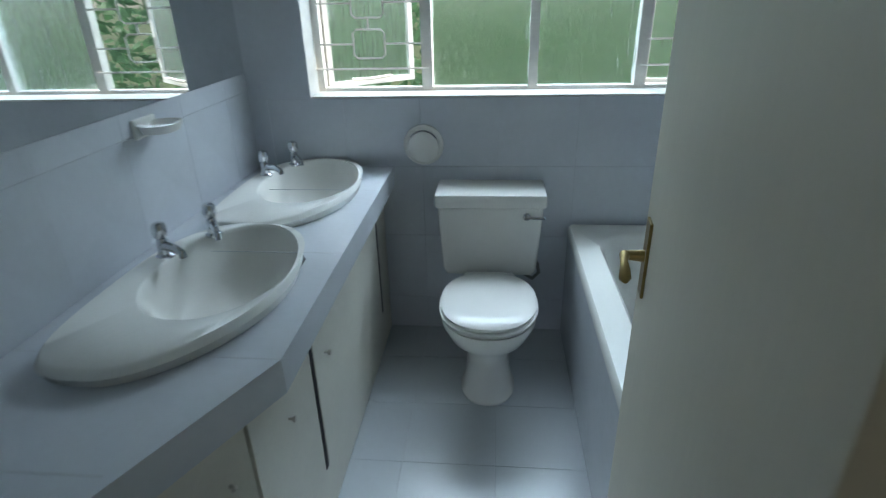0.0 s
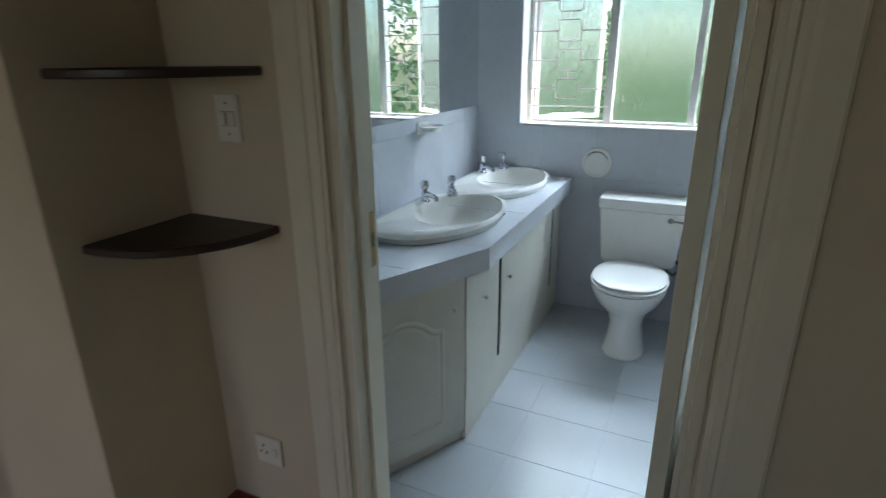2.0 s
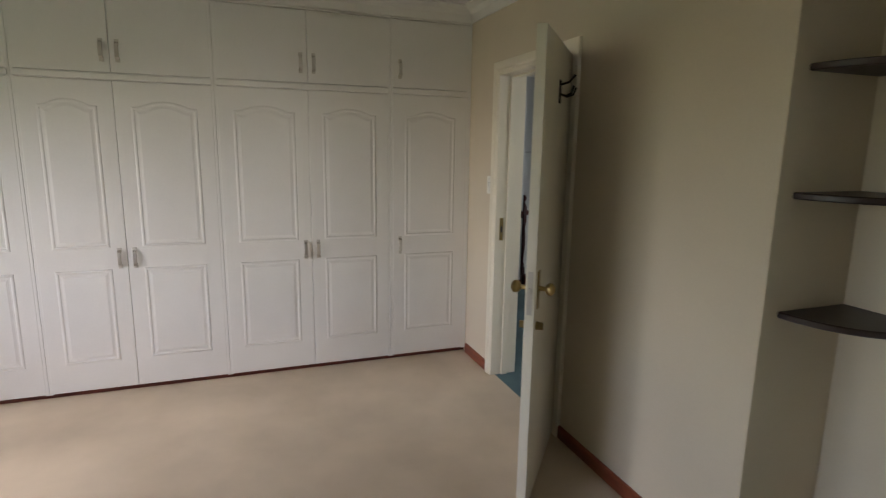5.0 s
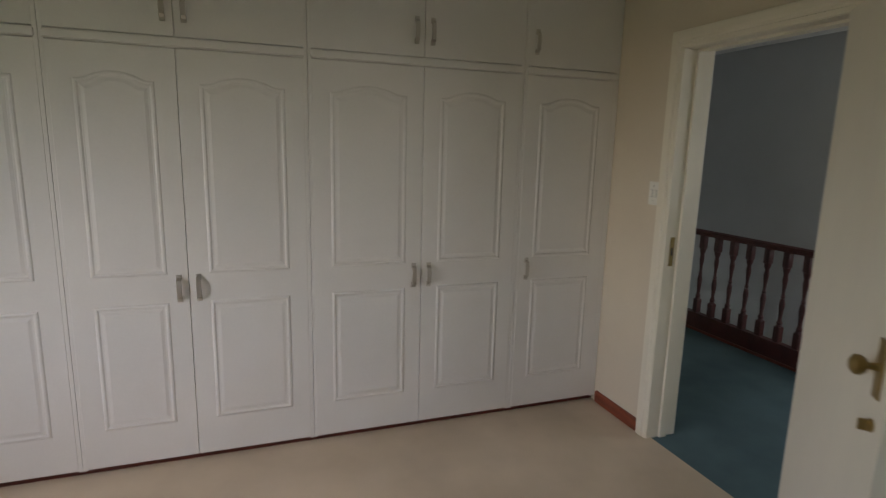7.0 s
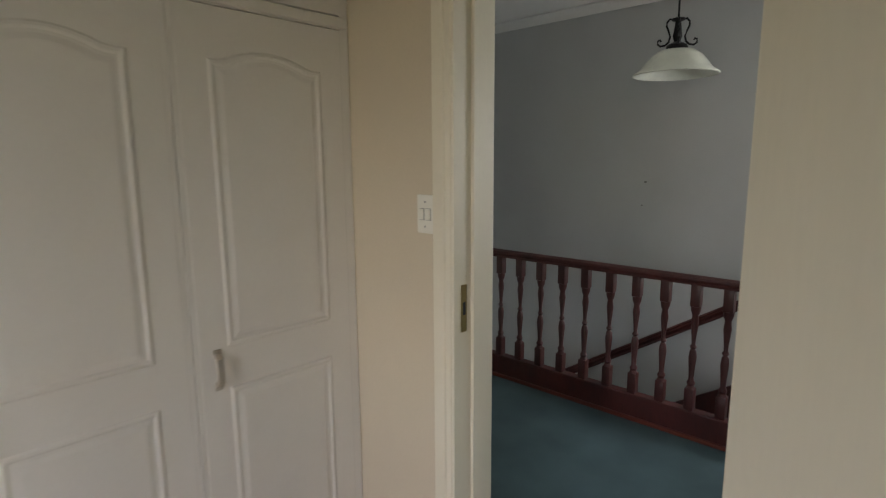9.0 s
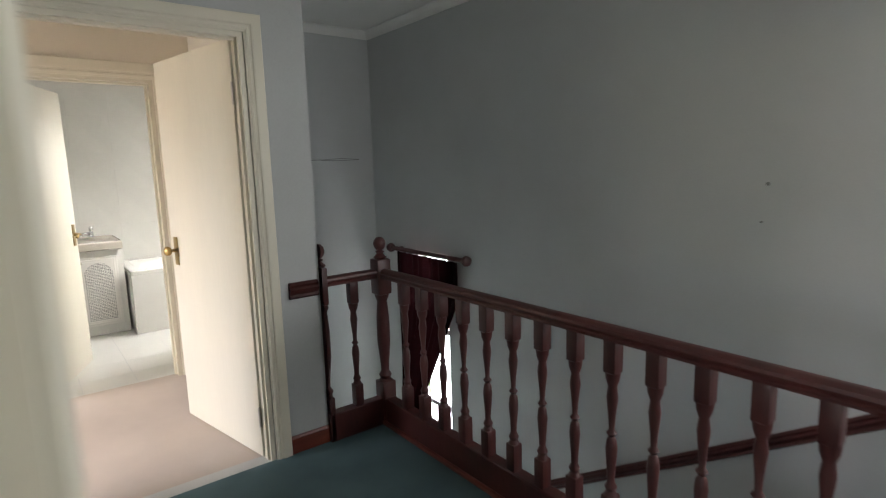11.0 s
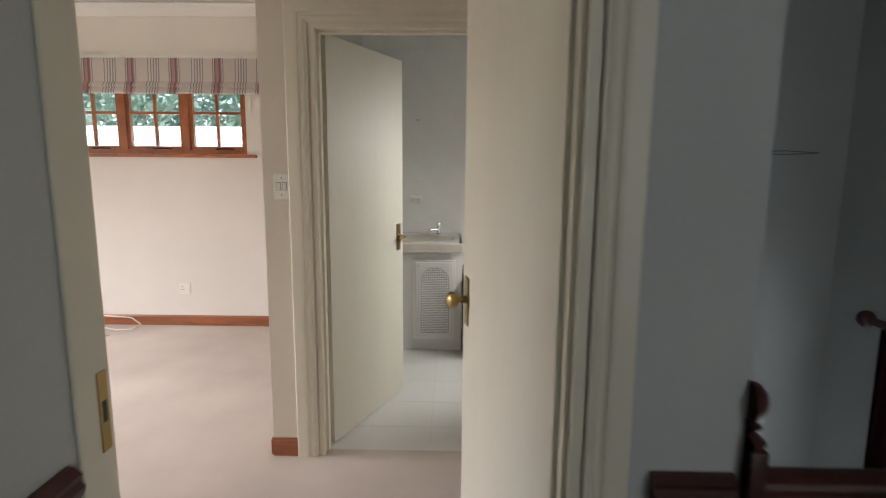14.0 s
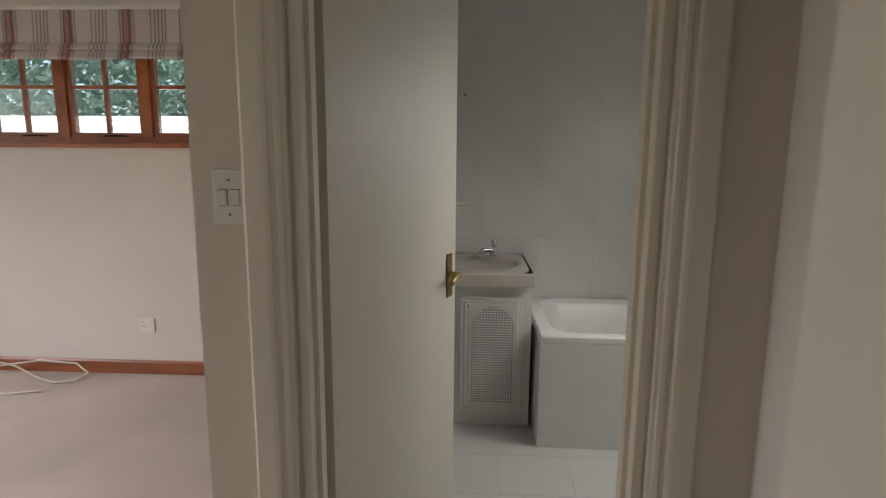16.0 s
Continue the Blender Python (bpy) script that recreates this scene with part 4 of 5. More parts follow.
# steel window with frosted panes, seen from inside; opens along x
def bathroom_window():
    w = thing("window_bathroom", (0, 3.655, 0), 0, "white steel window with ribbed frosted panes, end casements ajar", "window", kind="structure")
    x0, x1, z0, z1 = -0.495, 1.29, 1.085, 1.905
    bars = [-0.495, -0.026, 0.412, 0.842, 1.29]
    bm = B()
    for a, b in ((x0, x0 + 0.028), (bars[1] - 0.022, bars[1] + 0.022), (bars[2] - 0.018, bars[2] + 0.018), (bars[3] - 0.022, bars[3] + 0.022), (x1 - 0.028, x1)):
        box(bm, a, b, -0.025, 0.025, z0, z1)
    for a, b in zip(bars, bars[1:]):
        box(bm, a + 0.02, b - 0.02, -0.022, 0.022, z0, z0 + 0.022)
        box(bm, a + 0.02, b - 0.02, -0.022, 0.022, z1 - 0.03, z1)
    part("window_frame", bm, M_WFRAME, w)
    for a, b in ((bars[1] + 0.02, bars[2] - 0.017), (bars[2] + 0.017, bars[3] - 0.02)):
        p = part("pane", box(B(), a, b, -0.003, 0.003, z0 + 0.02, z1 - 0.028), M_FROST, w, "ribbed frosted pane")
        p.visible_shadow = False
    # ajar casements, hinged at the outer ends and swung out
    for hinge, s, swing, width in ((bars[0] + 0.03, 1, 40, 0.435), (bars[4] - 0.03, -1, -5, 0.40)):
        c = new("casement")
        c.parent = w
        c.matrix_local = pose(hinge, 0.02, 0, 0, 0, swing)
        bm = B()
        f = 0.024
        for q in ((0, f, z0 + 0.012, z1 - 0.02), (width - f, width, z0 + 0.012, z1 - 0.02), (f, width - f, z0 + 0.012, z0 + 0.012 + f), (f, width - f, z1 - 0.02 - f, z1 - 0.02)):
            a, b = sorted((s * q[0], s * q[1]))
            box(bm, a, b, -0.012, 0.012, q[2], q[3])
        part("sash", bm, M_WFRAME, c)
        a, b = sorted((s * f, s * (width - f)))
        p = part("pane", box(B(), a, b, -0.003, 0.003, z0 + 0.012 + f, z1 - 0.02 - f), M_FROST, c, "ribbed frosted pane")
        p.visible_shadow = False
        part("stay", tube(B(), [(s * 0.10, -0.03, z0 + 0.045), (s * 0.20, -0.032, z0 + 0.040), (s * 0.30, -0.03, z0 + 0.045)], 0.006, 8), M_STEEL, c, "metal casement stay")
    # scrolled burglar bars inside the end casements
    for a, b in ((bars[0], bars[1]), (bars[3], bars[4])):
        bm = B()
        m, half = (a + b) / 2, 0.065
        y, r = -0.035, 0.0042
        for z in (z0 + 0.10, z1 - 0.08):
            tube(bm, [(a - 0.005, y, z), (b + 0.005, y, z)], r, 6)
        rows = 4
        step = (z1 - z0 - 0.20) / rows
        for i in range(rows):
            zc = z0 + 0.12 + step * (i + 0.5)
            hh = step * 0.36
            loop = [(m - half, y, zc - hh), (m + half, y, zc - hh), (m + half, y, zc + hh), (m - half, y, zc + hh), (m - half, y, zc - hh)]
            rnd = []
            for p, q in zip(loop, loop[1:]):
                rnd += [tuple(p[k] * 0.88 + q[k] * 0.12 for k in range(3)), tuple(p[k] * 0.12 + q[k] * 0.88 for k in range(3))]
            tube(bm, rnd + rnd[:1], r, 6)
            tube(bm, [(m, y, zc + hh), (m, y, zc + step - hh)], r, 6)
            for sx in (-1, 1):
                tube(bm, [(m + sx * half, y, zc), (m + sx * 0.215, y, zc)], r, 6)
        part("burglar_bar", bm, M_WFRAME, w, "white painted burglar bars")
    part("window_sill", box(B(), x0 + 0.001, x1 - 0.001, -0.155, -0.026, z0 + 0.001, z0 + 0.008, 0.003), M_WFRAME, w)
    bm = tube(B(), [(0.86, -0.03, 1.70), (0.88, -0.06, 1.71), (0.93, -0.07, 1.69), (0.955, -0.07, 1.64)], 0.007, 8)
    part("latch", bm, M_BLACKP, w, "black casement latch")


bathroom_window()
rail = thing("curtain_rail", (0, 3.46, 2.12), 0, "white curtain rail above the bathroom window", "curtain rail")
part("track", box(B(), -0.62, 1.33, -0.012, 0.012, -0.014, 0.014, 0.003), M_WFRAME, rail)
for x in (-0.5, 0.4, 1.2):
    part("bracket", box(B(), x - 0.012, x + 0.012, 0.011, 0.039, -0.010, 0.010), M_WFRAME, rail)


# ---- landing ----
lampt = thing("pendant_lamp", (-3.02, 3.20, -0.09), 0, "pendant lamp with black iron scrolls and frosted glass shade", "pendant lamp")
part("rod", tube(B(), [(0, 0, 2.36), (0, 0, 2.745)], 0.006, 8), M_IRON, lampt)
part("ceiling_rose", lathe(B(), [(0.05, H2 + 0.088), (0.05, H2 + 0.070), (0.012, H2 + 0.045)], 16), M_IRON, lampt)
bm = B()
lathe(bm, [(0.012, 2.375), (0.036, 2.368), (0.036, 2.358), (0.016, 2.35), (0.020, 2.31), (0.026, 2.27), (0.018, 2.24), (0.055, 2.222), (0.062, 2.205), (0.050, 2.19)], 16)
part("hub", bm, M_IRON, lampt, smooth=True)
for i in range(4):
    a0 = math.pi / 2 * i + 0.45
    curve = [(0.020, 2.362), (0.046, 2.366), (0.060, 2.350), (0.062, 2.330), (0.050, 2.300), (0.040, 2.270), (0.046, 2.240), (0.066, 2.222), (0.090, 2.218), (0.106, 2.230), (0.106, 2.248), (0.094, 2.254), (0.088, 2.244)]
    part("scroll", tube(B(), [(r * math.cos(a0), r * math.sin(a0), z) for r, z in curve], 0.006, 6), M_IRON, lampt, "black iron scroll", True)
bm = B()
lathe(bm, [(0.05, 2.196), (0.095, 2.190), (0.140, 2.160), (0.175, 2.118), (0.200, 2.082), (0.235, 2.062), (0.240, 2.054), (0.232, 2.050), (0.192, 2.070), (0.165, 2.106), (0.130, 2.146), (0.085, 2.176), (0.01, 2.180)], 40)
part("shade", bm, M_SHADE, lampt, "frosted marbled glass shade", True)

# stair window and its curtain
w = thing("window_stair", (-6.25, 4.12, -0.39), 0, "tall narrow stair window with clear panes", "window", kind="structure")
bm = B()
for a, b, c, d in ((-0.30, -0.255, -1.16, 1.076), (0.255, 0.30, -1.16, 1.076), (-0.255, 0.255, -1.16, -1.115), (-0.255, 0.255, 1.046, 1.076), (-0.255, 0.255, -0.39, -0.35), (-0.255, 0.255, 0.33, 0.37)):
    box(bm, a, b, -0.03, 0.03, c, d)
part("window_frame", bm, M_WFRAME, w)
for lo, hi in ((-1.115, -0.39), (-0.35, 0.33), (0.37, 1.046)):
    p = part("pane", box(B(), -0.255, 0.255, -0.003, 0.003, lo, hi), M_CLEAR, w)
    p.visible_shadow = False
cur = thing("curtain", (0, 0, 0), 0, "dark red curtain drawn aside over the stair window", "curtain")
bm = B()
n, rows_z = 60, 16
rings = []
for j in range(rows_z + 1):
    v = j / rows_z
    z = 0.66 - 2.15 * v
    right = -5.73 - 0.61 * min(1, max(0, (v - 0.15) / 0.53))
    left = -6.60
    ring = []
    for i in range(n + 1):
        u = i / n
        x = left + (right - left) * u
        fold = 0.022 * math.sin(u * 2 * math.pi * 9 + 0.6 * math.sin(3 * v)) + 0.008 * math.sin(u * 2 * math.pi * 21)
        ring.append((x, 3.925 + fold * (0.5 + 0.5 * v), z))
    rings.append(ring)
loft(bm, rings, (False, False), close=False)
bmesh.ops.solidify(bm, geom=bm.faces[:], thickness=0.003)
part("cloth", bm, M_CURT, cur, smooth=True)
rod = thing("curtain_rod", (0, 0, 0), 0, "dark wooden curtain rod with round finials", "curtain rod")
part("pole", tube(B(), [(-6.66, 3.92, 0.685), (-5.64, 3.92, 0.685)], 0.020, 12), M_MAHOG, rod)
for x, s in ((-6.66, -1), (-5.64, 1)):
    part("finial", lathe(B(), [(0.020, 0), (0.034, s * 0.006), (0.044, s * 0.028), (0.038, s * 0.052), (0.018, s * 0.064), (0.001, s * 0.066)], 14, (x, 3.92, 0.685), "x"), M_MAHOG, rod, smooth=True)
    part("bracket", box(B(), x - s * 0.05 - 0.008, x - s * 0.05 + 0.008, 3.92, 3.999, 0.675, 0.695), M_MAHOG, rod)
wire = thing("wall_wire", (0, 0, 0), 0, "thin dark wire hung along the stairwell wall", "wire")
part("wire_strand", tube(B(), [(-7.07, 3.03, 1.500), (-7.068, 3.25, 1.503), (-7.066, 3.45, 1.506), (-7.066, 3.65, 1.516), (-7.068, 3.84, 1.506)], 0.003, 6), M_PLASTD, wire)
part("wire_strand", tube(B(), [(-7.07, 3.45, 1.503), (-7.064, 3.64, 1.496), (-7.068, 3.84, 1.503)], 0.003, 6), M_PLASTD, wire)
for x, z, wd in ((-3.50, 1.30, 0.009), (-3.52, 1.12, 0.006)):
    nl = thing("wall_nail", (x, 4.0, z), 0, "small old nail in grey stairwell plaster", "nail")
    part("nail_head", lathe(B(), [(wd, -0.012), (wd, -0.001)], 8, (0, 0, 0), "y"), M_PLASTD, nl)


# ---- second bedroom ----
def guest_window():
    w = thing("window_guest_room", (-8.76, 0, 0), 0, "orange varnished wooden window with small clear panes", "window", kind="structure")
    y0, y1, z0, z1 = -1.50, 0.12, 1.49, 2.16
    third = (y1 - y0) / 3
    bm = B()
    for i in range(4):
        y = y0 + third * i
        a, b = (y, y + 0.045) if i == 0 else ((y - 0.045, y) if i == 3 else (y - 0.03, y + 0.03))
        box(bm, -0.03, 0.04, a, b, z0, z1, 0.003)
    for i in range(3):
        a, b = y0 + third * i + (0.045 if i == 0 else 0.03), y0 + third * (i + 1) - (0.045 if i == 2 else 0.03)
        box(bm, -0.03, 0.04, a, b, z0, z0 + 0.04)
        box(bm, -0.03, 0.04, a, b, z1 - 0.04, z1)
    part("window_frame", bm, M_TEAK, w)
    for i in range(3):
        a, b = y0 + third * i + (0.045 if i == 0 else 0.03), y0 + third * (i + 1) - (0.045 if i == 2 else 0.03)
        s = new("sash")
        s.parent = w
        bm = B()
        f = 0.028
        za, zb = z0 + 0.04, z1 - 0.04
        for q in ((a, a + f, za, zb), (b - f, b, za, zb), (a + f, b - f, za, za + f), (a + f, b - f, zb - f, zb)):
            box(bm, -0.02, 0.024, q[0] + 0.001, q[1] - 0.001, q[2] + 0.001, q[3] - 0.001)
        m = (a + b) / 2
        box(bm, -0.012, 0.016, m - 0.011, m + 0.011, za + f, zb - f)
        zm = za + 0.305
        box(bm, -0.0122, 0.0162, a + f, b - f, zm - 0.011, zm + 0.011)
        part("sash_frame", bm, M_TEAK, s)
        p = part("pane", box(B(), -0.002, 0.002, a + f, b - f, za + f, zb - f), M_CLEAR, s)
        p.visible_shadow = False
        part("stay", tube(B(), [(0.035, m - 0.02, z0 + 0.045), (0.045, m + 0.06, z0 + 0.048), (0.04, m + 0.14, z0 + 0.045)], 0.006, 6), M_IRON, s, "dark iron window stay")
    part("window_sill", box(B(), 0.041, 0.15, y0 - 0.14, y1 + 0.085, z0 - 0.028, z0 - 0.001, 0.004), M_TEAK, w)


guest_window()
bl = thing("roman_blind", (-8.645, 0, 0), 0, "striped roman blind in cream, mauve and grey, half raised", "blind")
bm = B()
prof = [(0.020, 2.265), (0.026, 2.20), (0.030, 2.12), (0.034, 2.075), (0.058, 2.055), (0.066, 2.035), (0.060, 2.028), (0.050, 2.045), (0.046, 2.03), (0.070, 2.005), (0.078, 1.985), (0.070, 1.972), (0.052, 1.985), (0.040, 2.01), (0.022, 2.05)]
ys = [-1.90 + 2.26 * i / 24 for i in range(25)]
loft(bm, [[(x + 0.003 * math.sin(i * 1.7 + k), y, z + 0.003 * math.sin(i * 0.9 + k * 0.5)) for k, (x, z) in enumerate(prof)] for i, y in enumerate(ys)], (True, True))
part("cloth", bm, M_STRIPE, bl, smooth=True)
part("headrail", box(B(), 0.001, 0.030, -1.90, 0.36, 2.262, 2.285), M_WFRAME, bl)
part("pull_cord", tube(B(), [(0.045, -1.70, 1.99), (0.046, -1.702, 1.75), (0.045, -1.70, 1.60)], 0.002, 6), M_CABLE, bl)
part("cord_end", lathe(B(), [(0.003, 1.60), (0.008, 1.58), (0.008, 1.56), (0.003, 1.55)], 8, (0.045, -1.70, 0)), M_CABLE, bl)
cab = thing("aerial_cable", (0, 0, 0), 0, "loose cream cable on the carpet by the skirting", "cable")
bm = B()
tube(bm, [(-8.61, -2.2, 0.07), (-8.59, -1.9, 0.085), (-8.60, -1.6, 0.095), (-8.57, -1.35, 0.06), (-8.50, -1.15, 0.02), (-8.44, -1.0, 0.012), (-8.47, -0.88, 0.012), (-8.56, -0.85, 0.03), (-8.60, -0.95, 0.075), (-8.60, -1.2, 0.09), (-8.56, -1.45, 0.06), (-8.42, -1.5, 0.012), (-8.30, -1.35, 0.010), (-8.26, -1.15, 0.010), (-8.32, -0.98, 0.010)], 0.006, 6)
part("cable_run", bm, M_CABLE, cab, smooth=True)

# small bathroom beyond
van = thing("small_vanity", (0, 0, 0), 0, "white vanity unit with a cane-panelled arched door", "vanity unit")
part("body", box(B(), -8.645, -8.09, 1.36, 1.925, 0.002, 0.77), M_WTILE2, van)
bm = box(B(), -8.09, -8.070, 1.555, 1.875, 0.09, 0.71, 0.003)
dr = part("door", bm, M_WARD, van)
part("panel", raised_panel(1.572, 1.858, 0.105, 0.695, 0.0, -8.070, 0.010), M_WARD, dr)
bm = B()
cy, hw, z0, zt, st = 1.723, 0.110, 0.140, 0.550, 0.0135
ny = int(2 * hw / st)
for i in range(ny + 1):
    y = cy - hw + 2 * hw * i / ny
    top = zt + math.sqrt(max(0, hw * hw - (y - cy) ** 2))
    box(bm, -8.0610, -8.0575, y - 0.0029, y + 0.0029, z0, top)
z = z0
while z < zt + hw:
    half = hw if z < zt else math.sqrt(max(0, hw * hw - (z - zt) ** 2))
    if half > 0.006:
        box(bm, -8.0608, -8.0573, cy - half, cy + half, z - 0.0029, z + 0.0029)
    z += st
part("cane_lattice", bm, M_WARD, dr, "white woven cane lattice")
bm = B()
arch = [(cy + hw * math.cos(math.pi * i / 16), zt + hw * math.sin(math.pi * i / 16)) for i in range(17)]
ringp = [(cy - hw, z0), (cy + hw, z0)] + arch
loft(bm, [[(-8.0650, y, zz) for y, zz in ringp], [(-8.0622, y, zz) for y, zz in ringp]])
# dark sheet painted as the shade behind the cane
part("lattice_shade", bm, M_RECESS_SHADE, dr)
part("knob", lathe(B(), [(0.004, -8.070), (0.004, -8.060), (0.009, -8.055), (0.001, -8.047)], 10, (0, 1.60, 0.672), "x"), M_STEEL, dr)
bm = B()
rect_top = lambda z, e: [(-8.645, 1.34, z), (-8.03 + e, 1.34, z), (-8.03 + e, 1.925 + e * 0.3, z), (-8.645, 1.925 + e * 0.3, z)]
loft(bm, [rect_top(0.77, -0.02), rect_top(0.775, 0.0), rect_top(0.835, 0.0), rect_top(0.845, -0.01)], (True, False))
part("top", bm, M_FAWN, van, "moulded fawn vanity top")
bm = B()
loft(bm, [oval(-8.335, 1.63, 0.8455, 0.295, 0.280, 40, 8), oval(-8.33, 1.62, 0.848, 0.215, 0.255, 40, 2.8), oval(-8.33, 1.62, 0.838, 0.19, 0.24, 40, 2.3), oval(-8.33, 1.62, 0.79, 0.15, 0.19, 40, 2.1), oval(-8.33, 1.62, 0.765, 0.03, 0.03, 40, 2)], (False, True))
part("basin", bm, M_FAWN, van, "moulded oval basin", True)
b, c = pillar_tap(None, None, (-8.47, 1.74, 0.855), -60)
tp = part("tap", b, M_CHROME, van, "chrome pillar tap", True)
part("tap_head", c, M_CHROME, tp, "chrome cross tap head", True)
so = thing("soap_holder", (-8.65, 1.545, 1.13), 0, "cream soap holder fixed to the tiles", "soap holder")
part("base", box(B(), 0.001, 0.02, -0.04, 0.04, -0.03, 0.03, 0.006), M_PLAST, so)
part("dish", box(B(), 0.02, 0.075, -0.05, 0.05, -0.008, 0.008, 0.006), M_PLAST, so)
tub2 = thing("bathtub", (0, 0, 0), 0, "white bathtub with a tiled front in the small bathroom", "bathtub")
part("front_panel", box(B(), -7.93, -7.87, 1.945, 2.945, 0.002, 0.54), M_WTILE2, tub2, "white tiled bath panel")
part("side_panel", box(B(), -8.648, -7.93, 1.945, 1.98, 0.002, 0.54), M_WTILE2, tub2)
cx, cy = -8.258, 2.445
bm = B()
loft(bm, [rect(0.542, 0.388, 0.498, 0.02), rect(0.57, 0.390, 0.500, 0.02), rect(0.578, 0.384, 0.494, 0.02), rect(0.578, 0.34, 0.43, 0.13), rect(0.56, 0.325, 0.415, 0.13), rect(0.546, 0.31, 0.40, 0.13), rect(0.36, 0.26, 0.36, 0.12)], (False, True))
part("tub_shell", bm, M_CERAM, tub2, smooth=True)


nl = thing("wall_nail", (-8.647, 1.555, 1.783), 0, "small dark screw in the white bathroom tiles", "nail")
part("nail_head", lathe(B(), [(0.007, 0.001), (0.007, 0.008), (0.003, 0.010)], 8, (0, 0, 0), "x"), M_PLASTD, nl)


# ---- outside ----
solid("ground", box(B(), -400, 400, -400, 400, -3.2, -3.0), M_SOIL, "grass and soil", "ground")


def hedge(name, x0, x1, y0, y1, z0, z1, count, size, material, label, seed):
    """A bank of many small leaves with an uneven face."""
    rnd = random.Random(seed)
    verts, faces = [], []
    for _ in range(count):
        x, y, z = rnd.uniform(x0, x1), rnd.uniform(y0, y1), z0 + (z1 - z0) * rnd.random() ** 1.35
        bulge = 0.35 * noise.noise(Vector((x * 0.9, z * 0.9, y * 0.9)))
        c = Vector((x, y + bulge, z)) if x1 - x0 > y1 - y0 else Vector((x + bulge, y, z))
        a = Vector((rnd.uniform(-1, 1), rnd.uniform(-1, 1), rnd.uniform(-0.6, 1))).normalized()
        b = a.orthogonal().normalized()
        s = size * rnd.uniform(0.6, 1.4)
        i = len(verts)
        verts += [c - a * s, c + b * s * 0.45, c + a * s, c - b * s * 0.45]
        faces.append((i, i + 1, i + 2, i + 3))
    data = bpy.data.meshes.new(name)
    data.from_pydata(verts, [], faces)
    data.materials.append(material)
    return tagged(new(name, data), label, "hedge", kind="stuff")


hedge("hedge_foliage", -3.5, 4.5, 5.6, 6.6, -1.5, 3.0, 20000, 0.065, M_LEAF, "dense green shrubs outside the bathroom window", 4)
hedge("far_foliage", -19.5, -17.8, -12, 7, -3.0, 6.5, 80000, 0.13, M_LEAF_GLARE, "tall trees beyond the garden, coloured pale as if in glare", 8)
# added pale ground, so that the stair window looks out on something bright
solid("pavement", box(B(), -10.5, -4.0, 4.25, 14, -2.999, -2.95, 0.01), M_BRIGHT_SLAB, "pale slab added for a bright view through the stair window", "pavement")
shed = thing("outbuilding", (-14.0, -2.0, -3.0), 0, "pale outbuilding with a low tiled roof", "outbuilding")
part("wall", box(B(), -1.4, 1.2, -6, 6, 0, 4.0), M_OUTW, shed)
bm = B()
loft(bm, [[(1.6, y, 3.85), (-0.2, y, 5.05), (-2.0, y, 3.95), (-0.2, y, 4.95)] for y in (-6.4, 6.4)])
part("roof", bm, M_ROOF, shed, "pale weathered roof")
for i in range(9):
    x = 1.55 - 0.2 * i
    z = 3.89 + (1.6 - x) * 0.667 - 0.02
    part("roof_course", box(B(), x - 0.19, x, -6.4, 6.4, z - 0.01, z + 0.025), M_ROOF, shed)

# ---- floor tiles ----
def tile_mesh(w, d):
    bm = box(B(), -w / 2, w / 2, -d / 2, d / 2, -0.006, 0.0)
    bmesh.ops.bevel(bm, geom=[e for e in bm.edges if all(v.co.z > -0.001 for v in e.verts)], offset=0.0006, segments=1, affect="EDGES")
    return mesh_of("tile", bm, M_FTILE)


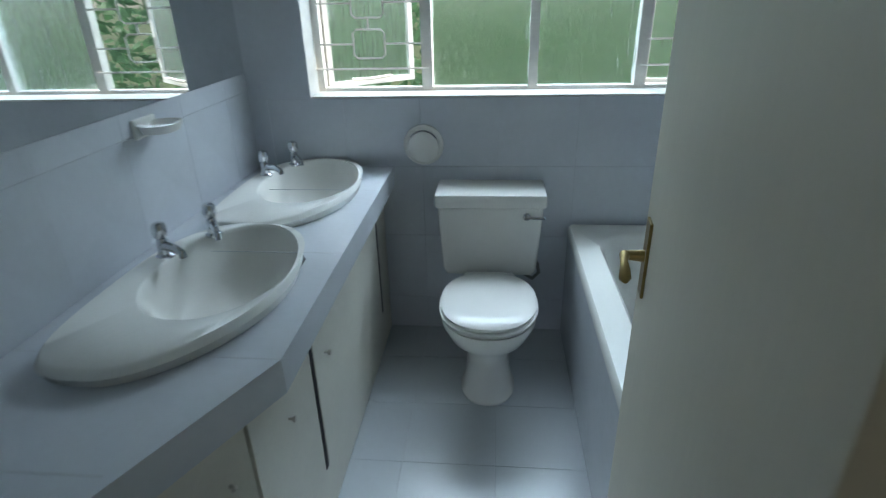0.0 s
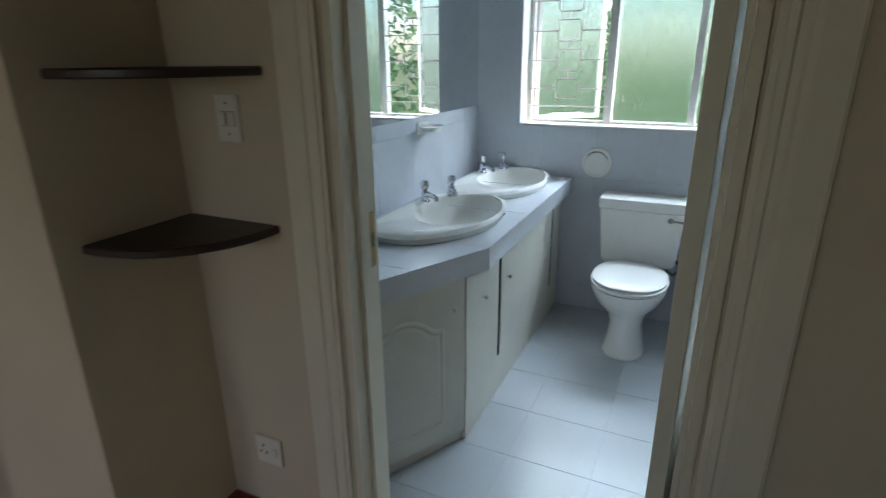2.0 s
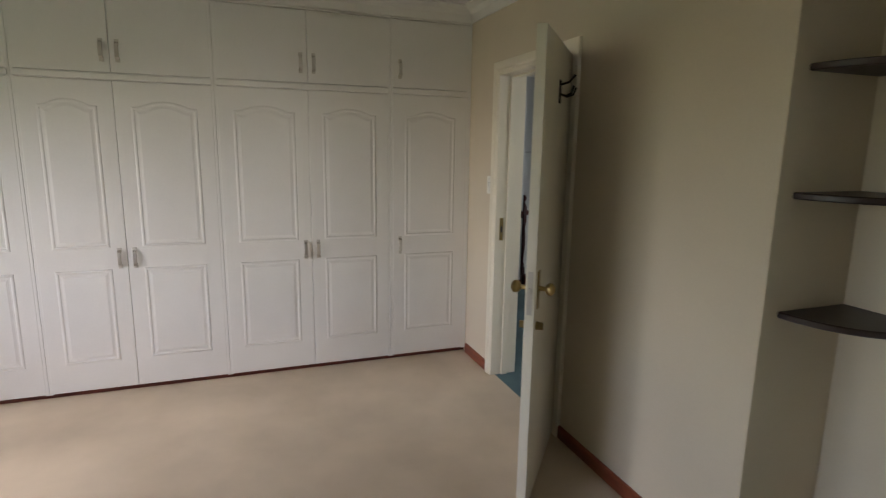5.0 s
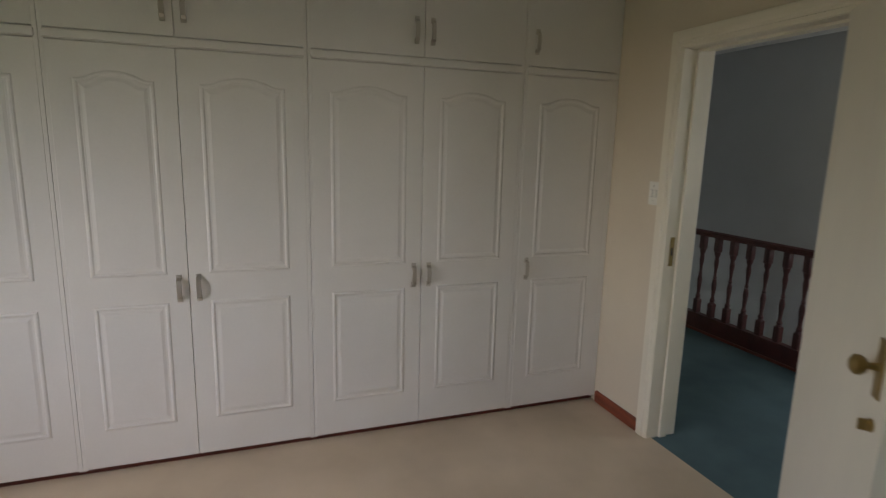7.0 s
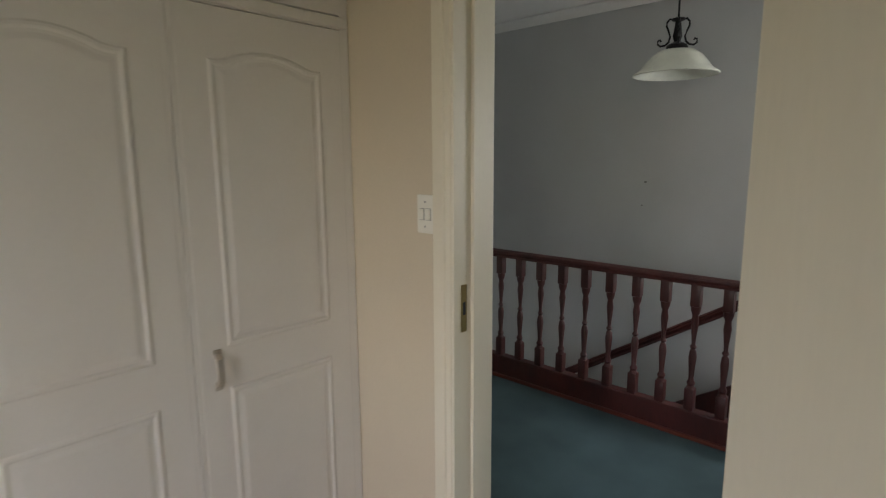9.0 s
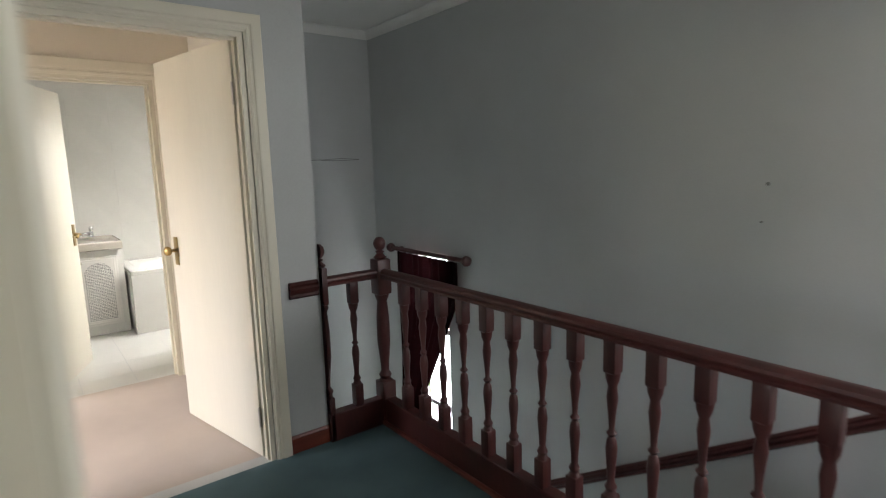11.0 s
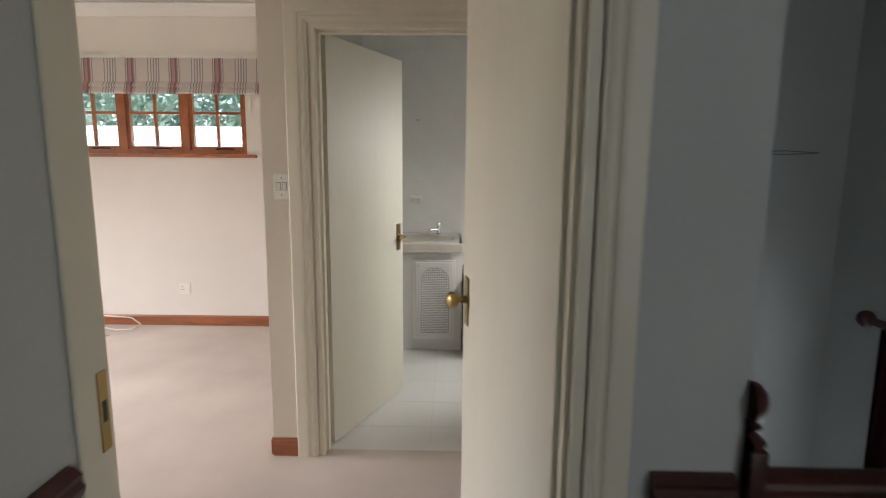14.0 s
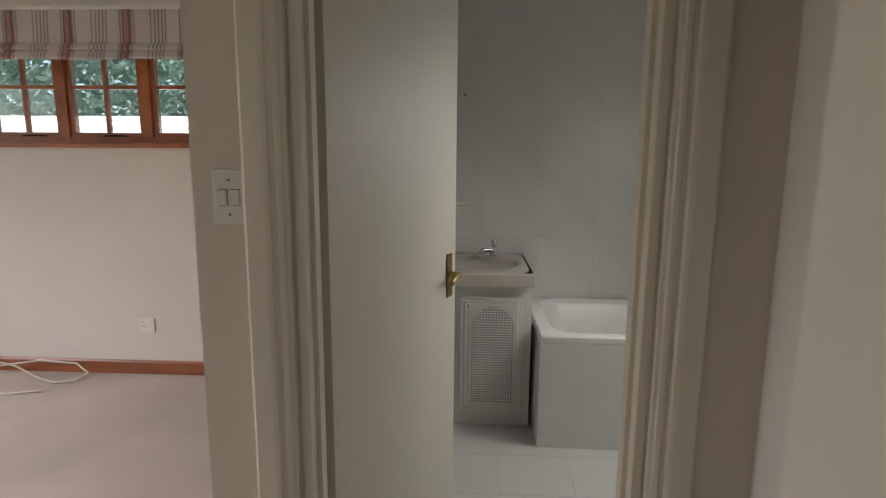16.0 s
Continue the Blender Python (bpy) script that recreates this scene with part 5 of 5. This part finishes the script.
def tile_floor(parent, xs, ys, material):
    for xa, xb in zip(xs, xs[1:]):
        for ya, yb in zip(ys, ys[1:]):
            key = (round(xb - xa, 3), round(yb - ya, 3), material.name)
            if key not in TILES:
                TILES[key] = tile_mesh(xb - xa - 0.0016, yb - ya - 0.0016)
                TILES[key].materials[0] = material
            t = new("tile", TILES[key])
            t.parent, t.location = parent, ((xa + xb) / 2, (ya + yb) / 2, 0)


TILES = {}
tile_floor(bpy.data.objects["floor_bathroom"], [-0.76, -0.68, -0.36, -0.043, 0.276, 0.594, 0.62], [1.47, 1.737, 2.04, 2.343, 2.646, 2.949, 3.252, 3.5], M_FTILE)
tile_floor(bpy.data.objects["floor_ensuite"], [-8.65, -8.43, -8.11, -7.79, -7.47, -7.15, -6.83, -6.58], [1.10, 1.42, 1.745, 2.07, 2.395, 2.41], M_FTILE2)


def wall_tiles(parent, along, face, out, us, zs, material):
    """Glazed tiles, 3 mm proud, on a wall that runs along x or y."""
    for ua, ub in zip(us, us[1:]):
        for za, zb in zip(zs, zs[1:]):
            w, h = ub - ua - 0.0010, zb - za - 0.0010
            key = (along, round(w, 3), round(h, 3), material.name)
            if key not in TILES:
                bm = box(B(), *((-w / 2, w / 2, -0.003, 0.003) if along == "x" else (-0.003, 0.003, -w / 2, w / 2)), -h / 2, h / 2, 0.0004)
                TILES[key] = mesh_of("tile", bm, material)
            t = new("tile", TILES[key])
            u, z = (ua + ub) / 2, (za + zb) / 2
            t.parent, t.location = parent, ((u, face, z) if along == "x" else (face, u, z))


def spaced(a, b, first, step):
    """Joints every step from the first one on, closed by both ends."""
    n = int((b - first) / step + 0.98)
    return [a] + [first + step * i for i in range(n) if a + 0.02 < first + step * i < b - 0.02] + [b]


wall_tiles(bpy.data.objects["wall_bathroom_north"], "x", 3.5, -1, spaced(-0.757, 1.36, -0.68 , 0.318), spaced(0.0, 1.084, 0.165, 0.318), M_WTILE)
wall_tiles(bpy.data.objects["wall_bathroom_west"], "y", -0.76, 1, spaced(1.57, 3.497, 1.71, 0.318), spaced(0.801, 1.189, 1.119, 0.318), M_WTILE)
wall_tiles(bpy.data.objects["wall_ensuite_west"], "y", -8.65, 1, spaced(1.10, 2.95, 1.33, 0.34), spaced(0.0, 2.55, 0.25, 0.347), M_WTILE2)
